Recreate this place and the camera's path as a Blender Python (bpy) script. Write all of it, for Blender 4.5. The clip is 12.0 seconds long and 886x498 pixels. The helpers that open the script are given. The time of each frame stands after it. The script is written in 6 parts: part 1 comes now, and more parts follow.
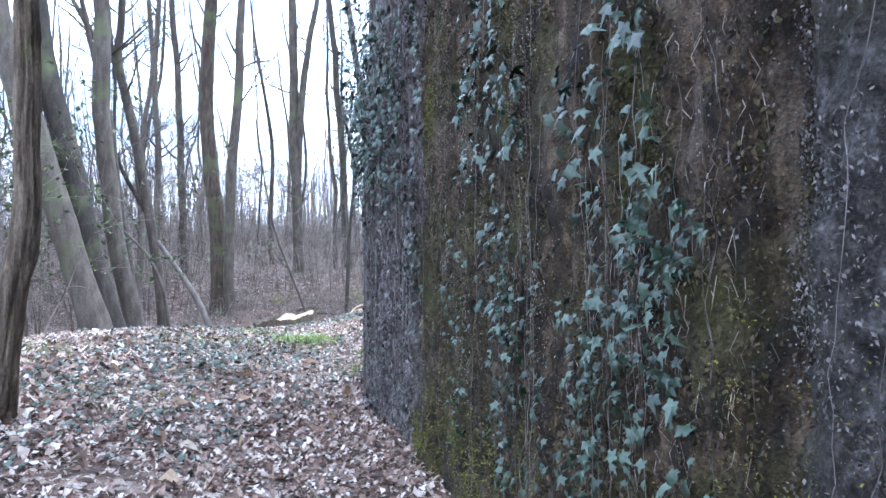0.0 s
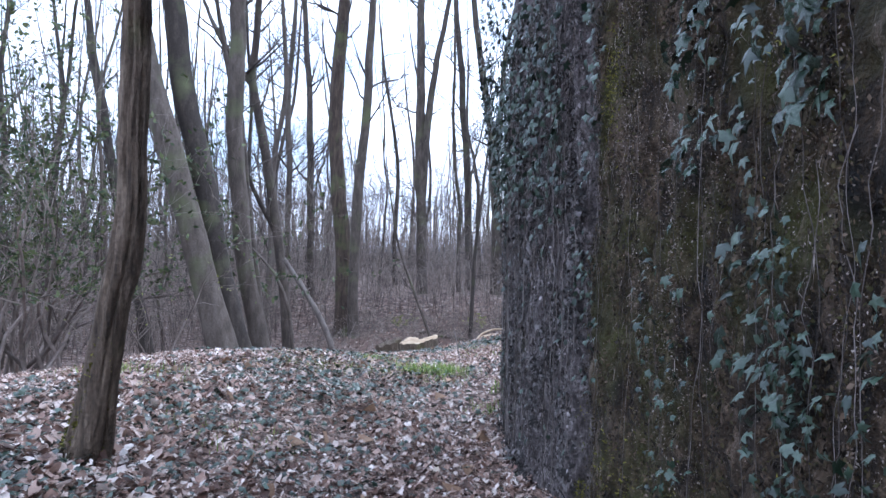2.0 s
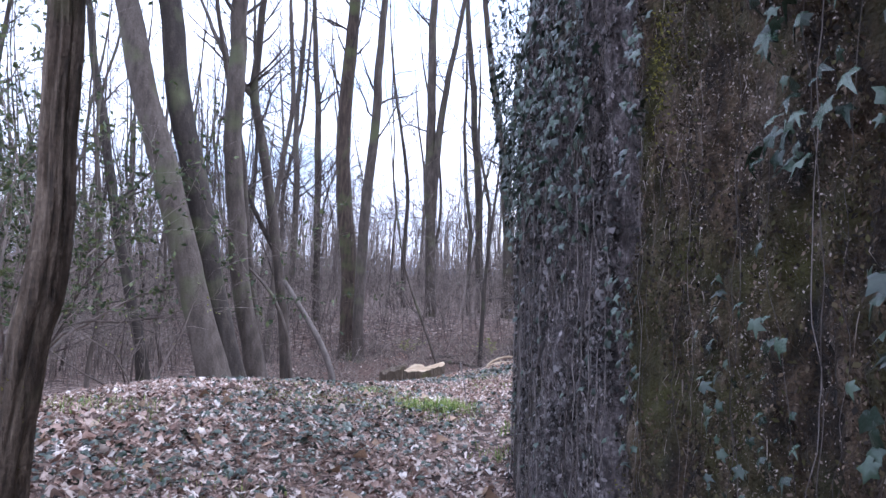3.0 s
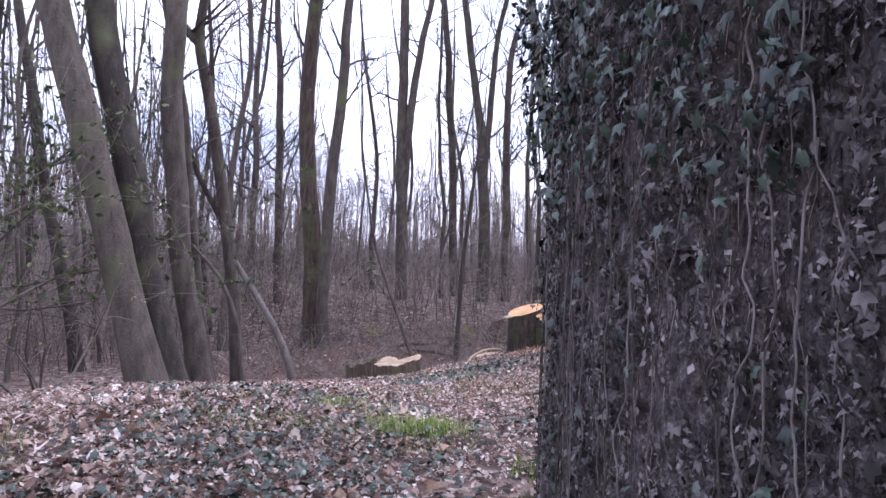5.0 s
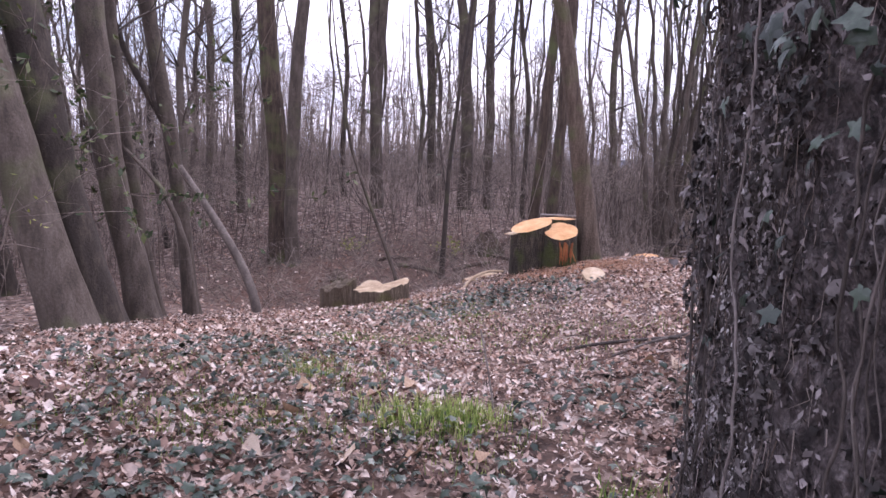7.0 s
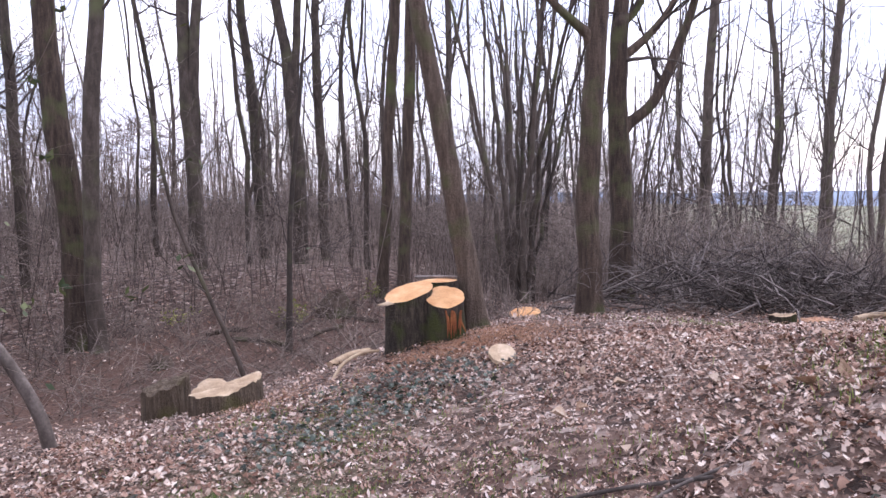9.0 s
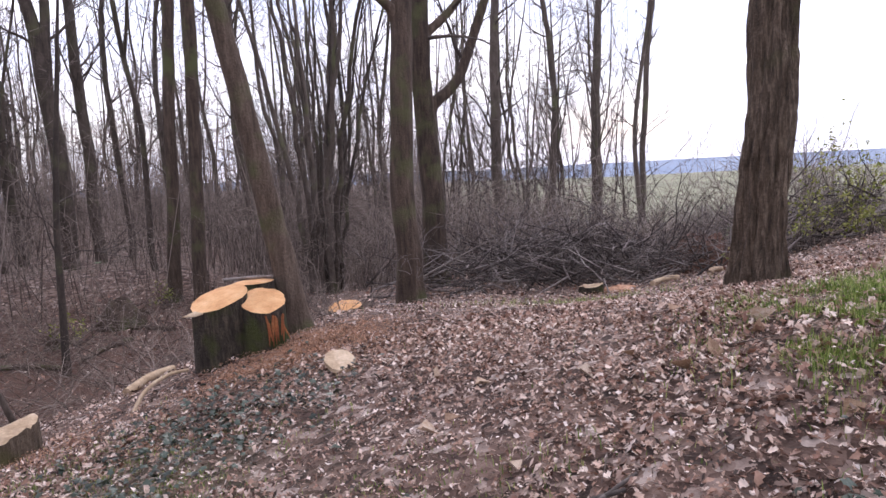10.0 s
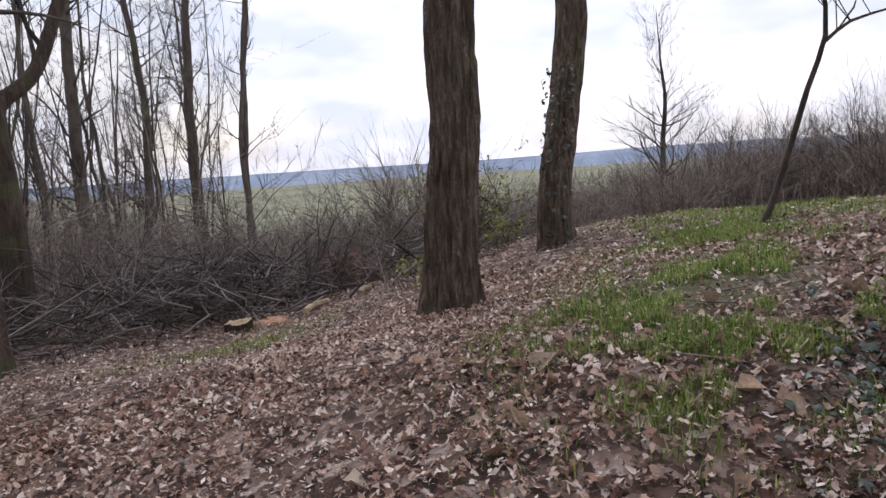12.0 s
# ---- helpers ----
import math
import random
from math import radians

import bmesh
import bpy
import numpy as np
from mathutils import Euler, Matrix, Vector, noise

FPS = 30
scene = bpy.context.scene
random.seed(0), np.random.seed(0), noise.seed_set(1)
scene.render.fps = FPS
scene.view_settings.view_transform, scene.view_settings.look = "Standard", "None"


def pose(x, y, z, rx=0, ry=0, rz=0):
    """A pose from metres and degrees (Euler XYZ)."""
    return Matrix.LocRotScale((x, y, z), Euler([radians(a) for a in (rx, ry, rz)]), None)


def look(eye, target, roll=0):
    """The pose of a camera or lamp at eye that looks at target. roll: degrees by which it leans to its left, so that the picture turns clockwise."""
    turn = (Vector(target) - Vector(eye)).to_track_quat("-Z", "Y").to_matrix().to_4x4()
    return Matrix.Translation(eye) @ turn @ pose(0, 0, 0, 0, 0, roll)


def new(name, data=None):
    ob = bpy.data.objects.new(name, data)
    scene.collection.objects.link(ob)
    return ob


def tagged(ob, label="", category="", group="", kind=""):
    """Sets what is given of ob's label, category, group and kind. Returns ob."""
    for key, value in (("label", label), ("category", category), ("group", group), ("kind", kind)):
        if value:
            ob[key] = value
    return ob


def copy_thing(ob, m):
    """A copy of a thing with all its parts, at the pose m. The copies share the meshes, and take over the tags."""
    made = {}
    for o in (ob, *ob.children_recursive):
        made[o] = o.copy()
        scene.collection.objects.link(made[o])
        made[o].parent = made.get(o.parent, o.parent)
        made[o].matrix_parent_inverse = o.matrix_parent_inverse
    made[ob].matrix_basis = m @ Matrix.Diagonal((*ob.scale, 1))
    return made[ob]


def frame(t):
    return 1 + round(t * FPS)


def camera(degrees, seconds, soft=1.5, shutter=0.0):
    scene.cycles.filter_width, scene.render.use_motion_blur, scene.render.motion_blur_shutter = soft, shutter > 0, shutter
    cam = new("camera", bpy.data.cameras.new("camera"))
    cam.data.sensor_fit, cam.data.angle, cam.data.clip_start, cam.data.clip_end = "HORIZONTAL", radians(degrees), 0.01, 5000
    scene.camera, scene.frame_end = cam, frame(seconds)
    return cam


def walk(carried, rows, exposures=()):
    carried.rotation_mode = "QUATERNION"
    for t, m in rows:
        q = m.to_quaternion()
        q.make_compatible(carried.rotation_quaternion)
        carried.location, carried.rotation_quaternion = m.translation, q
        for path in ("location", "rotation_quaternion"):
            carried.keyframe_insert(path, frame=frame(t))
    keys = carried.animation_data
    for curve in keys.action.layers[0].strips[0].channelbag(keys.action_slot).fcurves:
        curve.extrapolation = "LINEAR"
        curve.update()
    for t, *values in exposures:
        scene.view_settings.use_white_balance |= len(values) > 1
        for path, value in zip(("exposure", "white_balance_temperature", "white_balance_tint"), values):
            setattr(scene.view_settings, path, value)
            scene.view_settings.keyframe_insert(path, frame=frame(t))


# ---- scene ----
cam = camera(65.1, 12.0, soft=1.5)
PATH = [
    (0, (0.154, 0.104, 1.213), (0.078, 2.102, 1.157), 0.2),
    (0.5, (0.1, 0.188, 1.201), (-0.157, 2.169, 1.103), 0.6),
    (1, (0.011, 0.406, 1.185), (-0.42, 2.358, 1.128), 1.4),
    (1.5, (-0.085, 0.658, 1.218), (-0.447, 2.625, 1.229), 1.4),
    (2, (-0.162, 1.009, 1.172), (-0.579, 2.965, 1.179), 1.1),
    (2.5, (-0.197, 1.392, 1.204), (-0.622, 3.346, 1.236), 1.2),
    (3, (-0.261, 1.76, 1.187), (-0.711, 3.707, 1.255), 1.7),
    (3.5, (-0.311, 2.135, 1.209), (-0.662, 4.103, 1.268), 2.2),
    (3.7, (-0.318, 2.328, 1.171), (-0.744, 4.281, 1.223), 2.1),
    (5.3, (-0.899, 3.694, 1.188), (-1.233, 5.666, 1.201), 1.7),
    (5.5, (-0.939, 3.915, 1.2), (-1.283, 5.885, 1.228), 0.9),
    (6, (-1.09, 4.315, 1.181), (-1.549, 6.26, 1.093), 1.0),
    (6.5, (-1.279, 4.708, 1.171), (-1.616, 6.667, 0.955), 1.7),
    (6.7, (-1.336, 4.899, 1.173), (-1.637, 6.861, 0.931), 2.0),
    (8.3, (-1.902, 6.087, 1.365), (-1.851, 8.067, 1.089), 0.7),
    (8.5, (-1.954, 6.281, 1.362), (-1.822, 8.261, 1.108), 0.7),
    (9, (-2.054, 6.902, 1.383), (-1.814, 8.882, 1.241), -0.8),
    (9.5, (-2.138, 7.291, 1.374), (-1.802, 9.26, 1.256), -2.4),
    (10, (-2.222, 7.636, 1.432), (-1.415, 9.454, 1.221), -3.2),
    (10.5, (-2.14, 8.043, 1.393), (-1.081, 9.733, 1.244), -5.0),
    (11, (-2.023, 8.44, 1.441), (-0.861, 10.066, 1.354), -6.3),
    (11.5, (-1.947, 8.812, 1.419), (-0.55, 10.237, 1.278), -5.4),
    (12, (-1.89, 9.187, 1.497), (-0.228, 10.274, 1.256), -3.8),
]
EXPOSURE = [(0.0, 1.52, 5050, 5), (1.0, 1.02, 5000, 6), (2.5, 0.74, 5250, 14), (3.5, 0.68, 5350, 21), (5.5, 0.5, 5750, 28), (6.5, 0.5, 6050, 32), (8.5, 0.48, 6050, 26), (9.5, 0.35, 6200, 24), (10.0, 0.16, 6300, 24), (11.0, -0.2, 6250, 20), (12.0, -0.42, 6400, 16)]
walk(cam, [(t, look(eye, target, roll)) for t, eye, target, roll in PATH], EXPOSURE)


# ---- world, sun, light ----
world = bpy.data.worlds.new("sky")
scene.world = world
world.use_nodes = True
wn, wl = world.node_tree.nodes, world.node_tree.links
wn.clear()
SUN_HIGH, SUN_TURN = radians(46), radians(35)
sky = wn.new("ShaderNodeTexSky")
sky.sky_type, sky.sun_disc = "NISHITA", False
sky.sun_elevation, sky.sun_rotation = SUN_HIGH, SUN_TURN
sky.air_density, sky.dust_density = 1.2, 2.0
coord = wn.new("ShaderNodeTexCoord")
stretch = wn.new("ShaderNodeMapping")
stretch.inputs["Scale"].default_value = (1.6, 1.6, 5.0)
clouds = wn.new("ShaderNodeTexNoise")
clouds.inputs["Scale"].default_value, clouds.inputs["Detail"].default_value = 1.7, 5.0
cover = wn.new("ShaderNodeValToRGB")
cover.color_ramp.elements[0].position, cover.color_ramp.elements[0].color = 0.36, (0.55, 0.55, 0.55, 1)
cover.color_ramp.elements[1].position, cover.color_ramp.elements[1].color = 0.56, (1, 1, 1, 1)
overcast = wn.new("ShaderNodeMix")
overcast.data_type = "RGBA"
back = wn.new("ShaderNodeBackground")
back.inputs["Strength"].default_value = 0.15
wout = wn.new("ShaderNodeOutputWorld")
wl.new(coord.outputs["Generated"], stretch.inputs["Vector"])
wl.new(stretch.outputs["Vector"], clouds.inputs["Vector"])
wl.new(clouds.outputs["Fac"], cover.inputs["Fac"])
banks = wn.new("ShaderNodeTexNoise")
banks.inputs["Scale"].default_value, banks.inputs["Detail"].default_value = 2.3, 4.0
thin = wn.new("ShaderNodeValToRGB")
thin.color_ramp.elements[0].position, thin.color_ramp.elements[0].color = 0.36, (7.2, 8.0, 9.6, 1)
thin.color_ramp.elements[1].position, thin.color_ramp.elements[1].color = 0.56, (11.2, 11.3, 11.8, 1)
wl.new(stretch.outputs["Vector"], banks.inputs["Vector"])
wl.new(banks.outputs["Fac"], thin.inputs["Fac"])
wl.new(thin.outputs["Color"], overcast.inputs["B"])
wl.new(cover.outputs["Color"], overcast.inputs["Factor"])
wl.new(sky.outputs["Color"], overcast.inputs["A"])
wl.new(overcast.outputs["Result"], back.inputs["Color"])
wl.new(back.outputs["Background"], wout.inputs["Surface"])

sun = new("sun", bpy.data.lights.new("sun", "SUN"))
sun.data.energy, sun.data.angle, sun.data.color = 1.2, radians(30), (1.0, 0.95, 0.88)
sun.matrix_world = look((40 * math.sin(SUN_TURN), 40 * math.cos(SUN_TURN), 45), (0, 0, 0))


# ---- materials ----
def material(name, colours, scale=(6, 6, 6), detail=6, rough=0.85, bump=0.4, second=None, spread=0.25,
             fine=40.0, relief=0.02, island=0.0, each=0.0, ramp=(0.3, 0.7), through_light=0.0, metal=0.0, speck=None, streak=None):
    """Two scales of noise between the colours, with a bump of both; island and each: how far pieces differ."""
    m = bpy.data.materials.new(name)
    m.use_nodes = True
    n, l = m.node_tree.nodes, m.node_tree.links
    shader = n["Principled BSDF"]
    tc = n.new("ShaderNodeTexCoord")
    mp = n.new("ShaderNodeMapping")
    mp.inputs["Scale"].default_value = scale
    l.new(tc.outputs["Object"], mp.inputs["Vector"])
    big = n.new("ShaderNodeTexNoise")
    big.inputs["Scale"].default_value, big.inputs["Detail"].default_value = 1.0, detail
    big.inputs["Roughness"].default_value = 0.65
    l.new(mp.outputs["Vector"], big.inputs["Vector"])
    fac = big.outputs["Fac"]
    if island or each:
        src = n.new("ShaderNodeNewGeometry").outputs["Random Per Island"] if island else n.new("ShaderNodeObjectInfo").outputs["Random"]
        add = n.new("ShaderNodeMath")
        add.operation = "MULTIPLY_ADD"
        add.inputs[1].default_value = island or each
        l.new(src, add.inputs[0])
        shift = n.new("ShaderNodeMath")
        shift.operation = "SUBTRACT"
        shift.inputs[1].default_value = (island or each) / 2
        l.new(fac, add.inputs[2])
        l.new(add.outputs[0], shift.inputs[0])
        fac = shift.outputs[0]
    rp = n.new("ShaderNodeValToRGB")
    els = rp.color_ramp.elements
    for i, c in enumerate(colours):
        pos = ramp[0] + (ramp[1] - ramp[0]) * i / max(1, len(colours) - 1)
        e = els[i] if i < 2 else els.new(pos)
        e.position, e.color = pos, (*c, 1)
    l.new(fac, rp.inputs["Fac"])
    colour = rp.outputs["Color"]
    small = n.new("ShaderNodeTexNoise")
    small.inputs["Scale"].default_value, small.inputs["Detail"].default_value = fine, 3.0
    l.new(tc.outputs["Object"], small.inputs["Vector"])
    grain = n.new("ShaderNodeMapRange")
    grain.inputs["From Min"].default_value, grain.inputs["From Max"].default_value = 0.25, 0.75
    grain.inputs["To Min"].default_value, grain.inputs["To Max"].default_value = 1 - spread, 1 + spread
    l.new(small.outputs["Fac"], grain.inputs["Value"])
    mul = n.new("ShaderNodeMix")
    mul.data_type, mul.blend_type = "RGBA", "MULTIPLY"
    mul.inputs["Factor"].default_value = 1.0
    l.new(colour, mul.inputs["A"])
    l.new(grain.outputs["Result"], mul.inputs["B"])
    colour = mul.outputs["Result"]
    if second:                                  # patches of another colour: moss, lichen, soil
        c2, sc2, lo, hi = second
        pt = n.new("ShaderNodeTexNoise")
        pt.inputs["Scale"].default_value, pt.inputs["Detail"].default_value = sc2, 5.0
        l.new(tc.outputs["Object"], pt.inputs["Vector"])
        r2 = n.new("ShaderNodeMapRange")
        r2.inputs["From Min"].default_value, r2.inputs["From Max"].default_value = lo, hi
        l.new(pt.outputs["Fac"], r2.inputs["Value"])
        mx = n.new("ShaderNodeMix")
        mx.data_type = "RGBA"
        mx.inputs["B"].default_value = (*c2, 1)
        l.new(r2.outputs["Result"], mx.inputs["Factor"])
        l.new(colour, mx.inputs["A"])
        colour = mx.outputs["Result"]
    if streak:                                  # long upright streaks
        c4, lo4, hi4 = streak
        m4 = n.new("ShaderNodeMapping")
        m4.inputs["Scale"].default_value = (7.0, 7.0, 1.3)
        l.new(tc.outputs["Object"], m4.inputs["Vector"])
        s4 = n.new("ShaderNodeTexNoise")
        s4.inputs["Scale"].default_value, s4.inputs["Detail"].default_value, s4.inputs["Roughness"].default_value = 1.0, 8.0, 0.7
        l.new(m4.outputs["Vector"], s4.inputs["Vector"])
        r4 = n.new("ShaderNodeMapRange")
        r4.inputs["From Min"].default_value, r4.inputs["From Max"].default_value, r4.inputs["To Max"].default_value = lo4, hi4, 0.85
        l.new(s4.outputs["Fac"], r4.inputs["Value"])
        mx4 = n.new("ShaderNodeMix")
        mx4.data_type = "RGBA"
        mx4.inputs["B"].default_value = (*c4, 1)
        l.new(r4.outputs["Result"], mx4.inputs["Factor"])
        l.new(colour, mx4.inputs["A"])
        colour = mx4.outputs["Result"]
    if speck:                                   # small pale flecks
        c3, sc3, size = speck
        vo = n.new("ShaderNodeTexVoronoi")
        vo.inputs["Scale"].default_value = sc3
        l.new(tc.outputs["Object"], vo.inputs["Vector"])
        r3 = n.new("ShaderNodeMapRange")
        r3.inputs["From Min"].default_value, r3.inputs["From Max"].default_value = size, size * 0.6
        l.new(vo.outputs["Distance"], r3.inputs["Value"])
        mx3 = n.new("ShaderNodeMix")
        mx3.data_type = "RGBA"
        mx3.inputs["B"].default_value = (*c3, 1)
        l.new(r3.outputs["Result"], mx3.inputs["Factor"])
        l.new(colour, mx3.inputs["A"])
        colour = mx3.outputs["Result"]
    l.new(colour, shader.inputs["Base Color"])
    shader.inputs["Roughness"].default_value, shader.inputs["Metallic"].default_value = rough, metal
    if bump:
        ad = n.new("ShaderNodeMath")
        ad.operation = "MULTIPLY_ADD"
        ad.inputs[1].default_value = 0.4
        l.new(small.outputs["Fac"], ad.inputs[0])
        l.new(big.outputs["Fac"], ad.inputs[2])
        bp = n.new("ShaderNodeBump")
        bp.inputs["Strength"].default_value, bp.inputs["Distance"].default_value = bump, relief
        l.new(ad.outputs[0], bp.inputs["Height"])
        l.new(bp.outputs["Normal"], shader.inputs["Normal"])
    if through_light:
        tl = n.new("ShaderNodeBsdfTranslucent")
        l.new(colour, tl.inputs["Color"])
        ms = n.new("ShaderNodeMixShader")
        ms.inputs["Fac"].default_value = through_light
        l.new(shader.outputs["BSDF"], ms.inputs[1])
        l.new(tl.outputs["BSDF"], ms.inputs[2])
        l.new(ms.outputs["Shader"], n["Material Output"].inputs["Surface"])
    return m


BARK = material("bark_brown", [(0.04, 0.027, 0.02), (0.085, 0.06, 0.044), (0.15, 0.11, 0.082)], (14, 14, 2.2), rough=0.95, bump=0.9,
                relief=0.05, second=((0.10, 0.11, 0.045), 1.7, 0.52, 0.68), each=0.2)
BARK_GREY = material("bark_grey", [(0.04, 0.031, 0.025), (0.075, 0.058, 0.046), (0.125, 0.1, 0.082)], (9, 9, 2.5), rough=0.92, bump=0.6,
                     relief=0.03, second=((0.115, 0.12, 0.06), 1.3, 0.54, 0.7), each=0.35)
BARK_FURROW = material("bark_furrowed", [(0.03, 0.021, 0.015), (0.11, 0.078, 0.054), (0.25, 0.19, 0.14)], (26, 26, 3.5), rough=0.95, bump=1.0,
                       relief=0.05, second=((0.11, 0.115, 0.045), 1.1, 0.57, 0.72))
BARK_MOSSY = material("bark_mossy", [(0.05, 0.037, 0.026), (0.115, 0.085, 0.058), (0.19, 0.15, 0.11)], (20, 20, 3), rough=0.97, bump=1.0,
                      relief=0.04, second=((0.1, 0.1, 0.025), 2.4, 0.55, 0.72))
OLD_LIMB = material("weathered_limb_bark", [(0.06, 0.047, 0.04), (0.12, 0.098, 0.085), (0.2, 0.17, 0.15)], (9, 9, 3), rough=0.9, bump=0.4, each=0.3)
STUMP_BARK = material("dark_stump_bark", [(0.012, 0.009, 0.007), (0.045, 0.035, 0.025), (0.11, 0.085, 0.062)], (20, 20, 4), rough=0.95, bump=1.0, relief=0.05, second=((0.05, 0.058, 0.014), 3.0, 0.48, 0.64))
TWIG = material("twig_bark", [(0.04, 0.031, 0.027), (0.075, 0.06, 0.051), (0.12, 0.1, 0.085)], (5, 5, 5), rough=0.9, bump=0.0, island=0.3)
TWIG_DARK = material("brush_twigs", [(0.085, 0.064, 0.053), (0.16, 0.126, 0.106), (0.3, 0.245, 0.212)], (2, 2, 2), rough=0.9, bump=0.0, island=0.5)
DEAD_BRANCH = material("dead_branch_bark", [(0.05, 0.04, 0.035), (0.12, 0.1, 0.09), (0.27, 0.235, 0.215)], (9, 9, 9), rough=0.9, bump=0.3, each=0.5)
MOSS_FACE = material("mossy_giant_bark", [(0.004, 0.0026, 0.0014), (0.017, 0.01, 0.005), (0.047, 0.029, 0.015), (0.13, 0.09, 0.06)], (12, 12, 4.5), ramp=(0.34, 0.64), detail=9, rough=1.0,
                     bump=1.0, relief=0.05, fine=95, spread=0.5, second=((0.052, 0.048, 0.009), 2.6, 0.48, 0.68), speck=((0.24, 0.19, 0.16), 46, 0.15), streak=((0.2, 0.15, 0.12), 0.55, 0.75))
GREY_FACE = material("dead_ivy_mat", [(0.013, 0.01, 0.0095), (0.06, 0.047, 0.045), (0.15, 0.124, 0.12), (0.32, 0.28, 0.275)], (26, 26, 12), detail=9, rough=0.95,
                     bump=1.0, relief=0.05, fine=80, spread=0.5, second=((0.06, 0.055, 0.028), 1.6, 0.56, 0.7), streak=((0.17, 0.145, 0.145), 0.58, 0.8))
# darker variant of dead_ivy_mat: tones lowered to offset the sky's light on this stem
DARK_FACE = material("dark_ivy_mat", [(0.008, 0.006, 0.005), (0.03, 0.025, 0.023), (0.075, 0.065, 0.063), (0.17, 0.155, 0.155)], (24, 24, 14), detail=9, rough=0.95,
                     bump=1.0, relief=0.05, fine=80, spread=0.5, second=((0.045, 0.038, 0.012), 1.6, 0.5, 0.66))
CRUST = material("grey_bark_crust", [(0.04, 0.029, 0.022), (0.12, 0.09, 0.072), (0.22, 0.175, 0.148), (0.36, 0.305, 0.27)], (3, 3, 3), rough=0.95, bump=0.0, island=0.7)
FLAKE = material("dead_ivy_leaf", [(0.016, 0.012, 0.011), (0.06, 0.047, 0.045), (0.13, 0.108, 0.104), (0.27, 0.235, 0.23)], (3, 3, 3), rough=0.85, bump=0.0, island=0.7)
CRUMB = material("moss_and_bark_crumbs", [(0.01, 0.006, 0.0035), (0.029, 0.018, 0.0095), (0.053, 0.034, 0.015), (0.05, 0.046, 0.012), (0.085, 0.057, 0.033), (0.17, 0.122, 0.088)], (3, 3, 3), rough=0.95, bump=0.0, island=0.8, ramp=(0.2, 0.95))
DUSTY = material("dusty_dead_ivy", [(0.02, 0.016, 0.0145), (0.05, 0.042, 0.039), (0.09, 0.077, 0.073), (0.17, 0.15, 0.146)], (5, 5, 5), rough=0.8, bump=0.2, island=0.7)
LICHEN = material("pale_lichen", [(0.2, 0.18, 0.175), (0.34, 0.32, 0.31), (0.48, 0.46, 0.45)], (5, 5, 5), rough=0.95, bump=0.0, island=0.6)
PILE_TWIG = material("cut_brushwood", [(0.035, 0.027, 0.025), (0.085, 0.069, 0.064), (0.17, 0.145, 0.135), (0.29, 0.255, 0.24)], (2, 2, 2), rough=0.9, bump=0.0, island=0.6)
FRAGMENT = material("leaf_fragments", [(0.03, 0.018, 0.013), (0.13, 0.075, 0.055), (0.29, 0.19, 0.145), (0.48, 0.36, 0.3), (0.76, 0.67, 0.61)], (1.5, 1.5, 1.5), rough=0.8, bump=0.0, island=0.9, ramp=(0.1, 0.95))
SOIL = material("red_earth", [(0.05, 0.025, 0.017), (0.11, 0.055, 0.037), (0.19, 0.1, 0.07)], (6, 6, 6), rough=1.0, bump=0.8, relief=0.04)
MOSS = material("yellow_moss", [(0.045, 0.045, 0.008), (0.11, 0.1, 0.015), (0.2, 0.18, 0.03)], (4, 4, 4), rough=1.0, bump=0.0, island=0.7)
IVY = material("ivy_leaf", [(0.008, 0.018, 0.01), (0.02, 0.041, 0.023), (0.058, 0.084, 0.058)], (7, 7, 7), rough=0.27, bump=0.15, each=0.7, fine=120)
IVY_MANY = material("ivy_leaf_mass", [(0.008, 0.018, 0.01), (0.02, 0.04, 0.023), (0.057, 0.083, 0.058)], (7, 7, 7), rough=0.28, bump=0.15, island=0.8, fine=120)
IVY_STEM = material("ivy_stem", [(0.045, 0.035, 0.03), (0.11, 0.09, 0.08), (0.21, 0.18, 0.168)], (12, 12, 5), rough=0.9, bump=0.4, each=0.4)
LITTER = material("fallen_leaves", [(0.07, 0.034, 0.024), (0.23, 0.115, 0.078), (0.38, 0.235, 0.17), (0.58, 0.43, 0.345), (0.82, 0.71, 0.62)], (1.2, 1.2, 1.2), rough=0.72,
                  bump=0.25, relief=0.01, island=0.75, ramp=(0.15, 0.9), through_light=0.12)
LITTER_PALE = material("pale_fallen_leaves", [(0.08, 0.043, 0.032), (0.24, 0.14, 0.103), (0.41, 0.285, 0.23), (0.6, 0.49, 0.43), (0.82, 0.74, 0.69)], (1.2, 1.2, 1.2), rough=0.7,
                       bump=0.25, relief=0.01, island=0.75, ramp=(0.15, 0.9), through_light=0.12)
BIG_LEAF = material("pale_fallen_leaf", [(0.3, 0.19, 0.12), (0.42, 0.29, 0.19), (0.5, 0.4, 0.31)], (9, 9, 9), rough=0.7, bump=0.2, each=0.6, through_light=0.1)
GRASS = material("grass_blades", [(0.1, 0.17, 0.026), (0.22, 0.33, 0.06), (0.4, 0.45, 0.15)], (2, 2, 2), rough=0.6, bump=0.0, island=0.7, through_light=0.25)
SHOOT = material("spring_leaves", [(0.16, 0.19, 0.03), (0.27, 0.29, 0.06), (0.4, 0.4, 0.14)], (3, 3, 3), rough=0.6, bump=0.0, island=0.6, through_light=0.3)
EVERGREEN = material("evergreen_leaves", [(0.03, 0.05, 0.015), (0.06, 0.085, 0.028), (0.12, 0.14, 0.05)], (2, 2, 2), rough=0.6, bump=0.0, island=0.6, through_light=0.15)
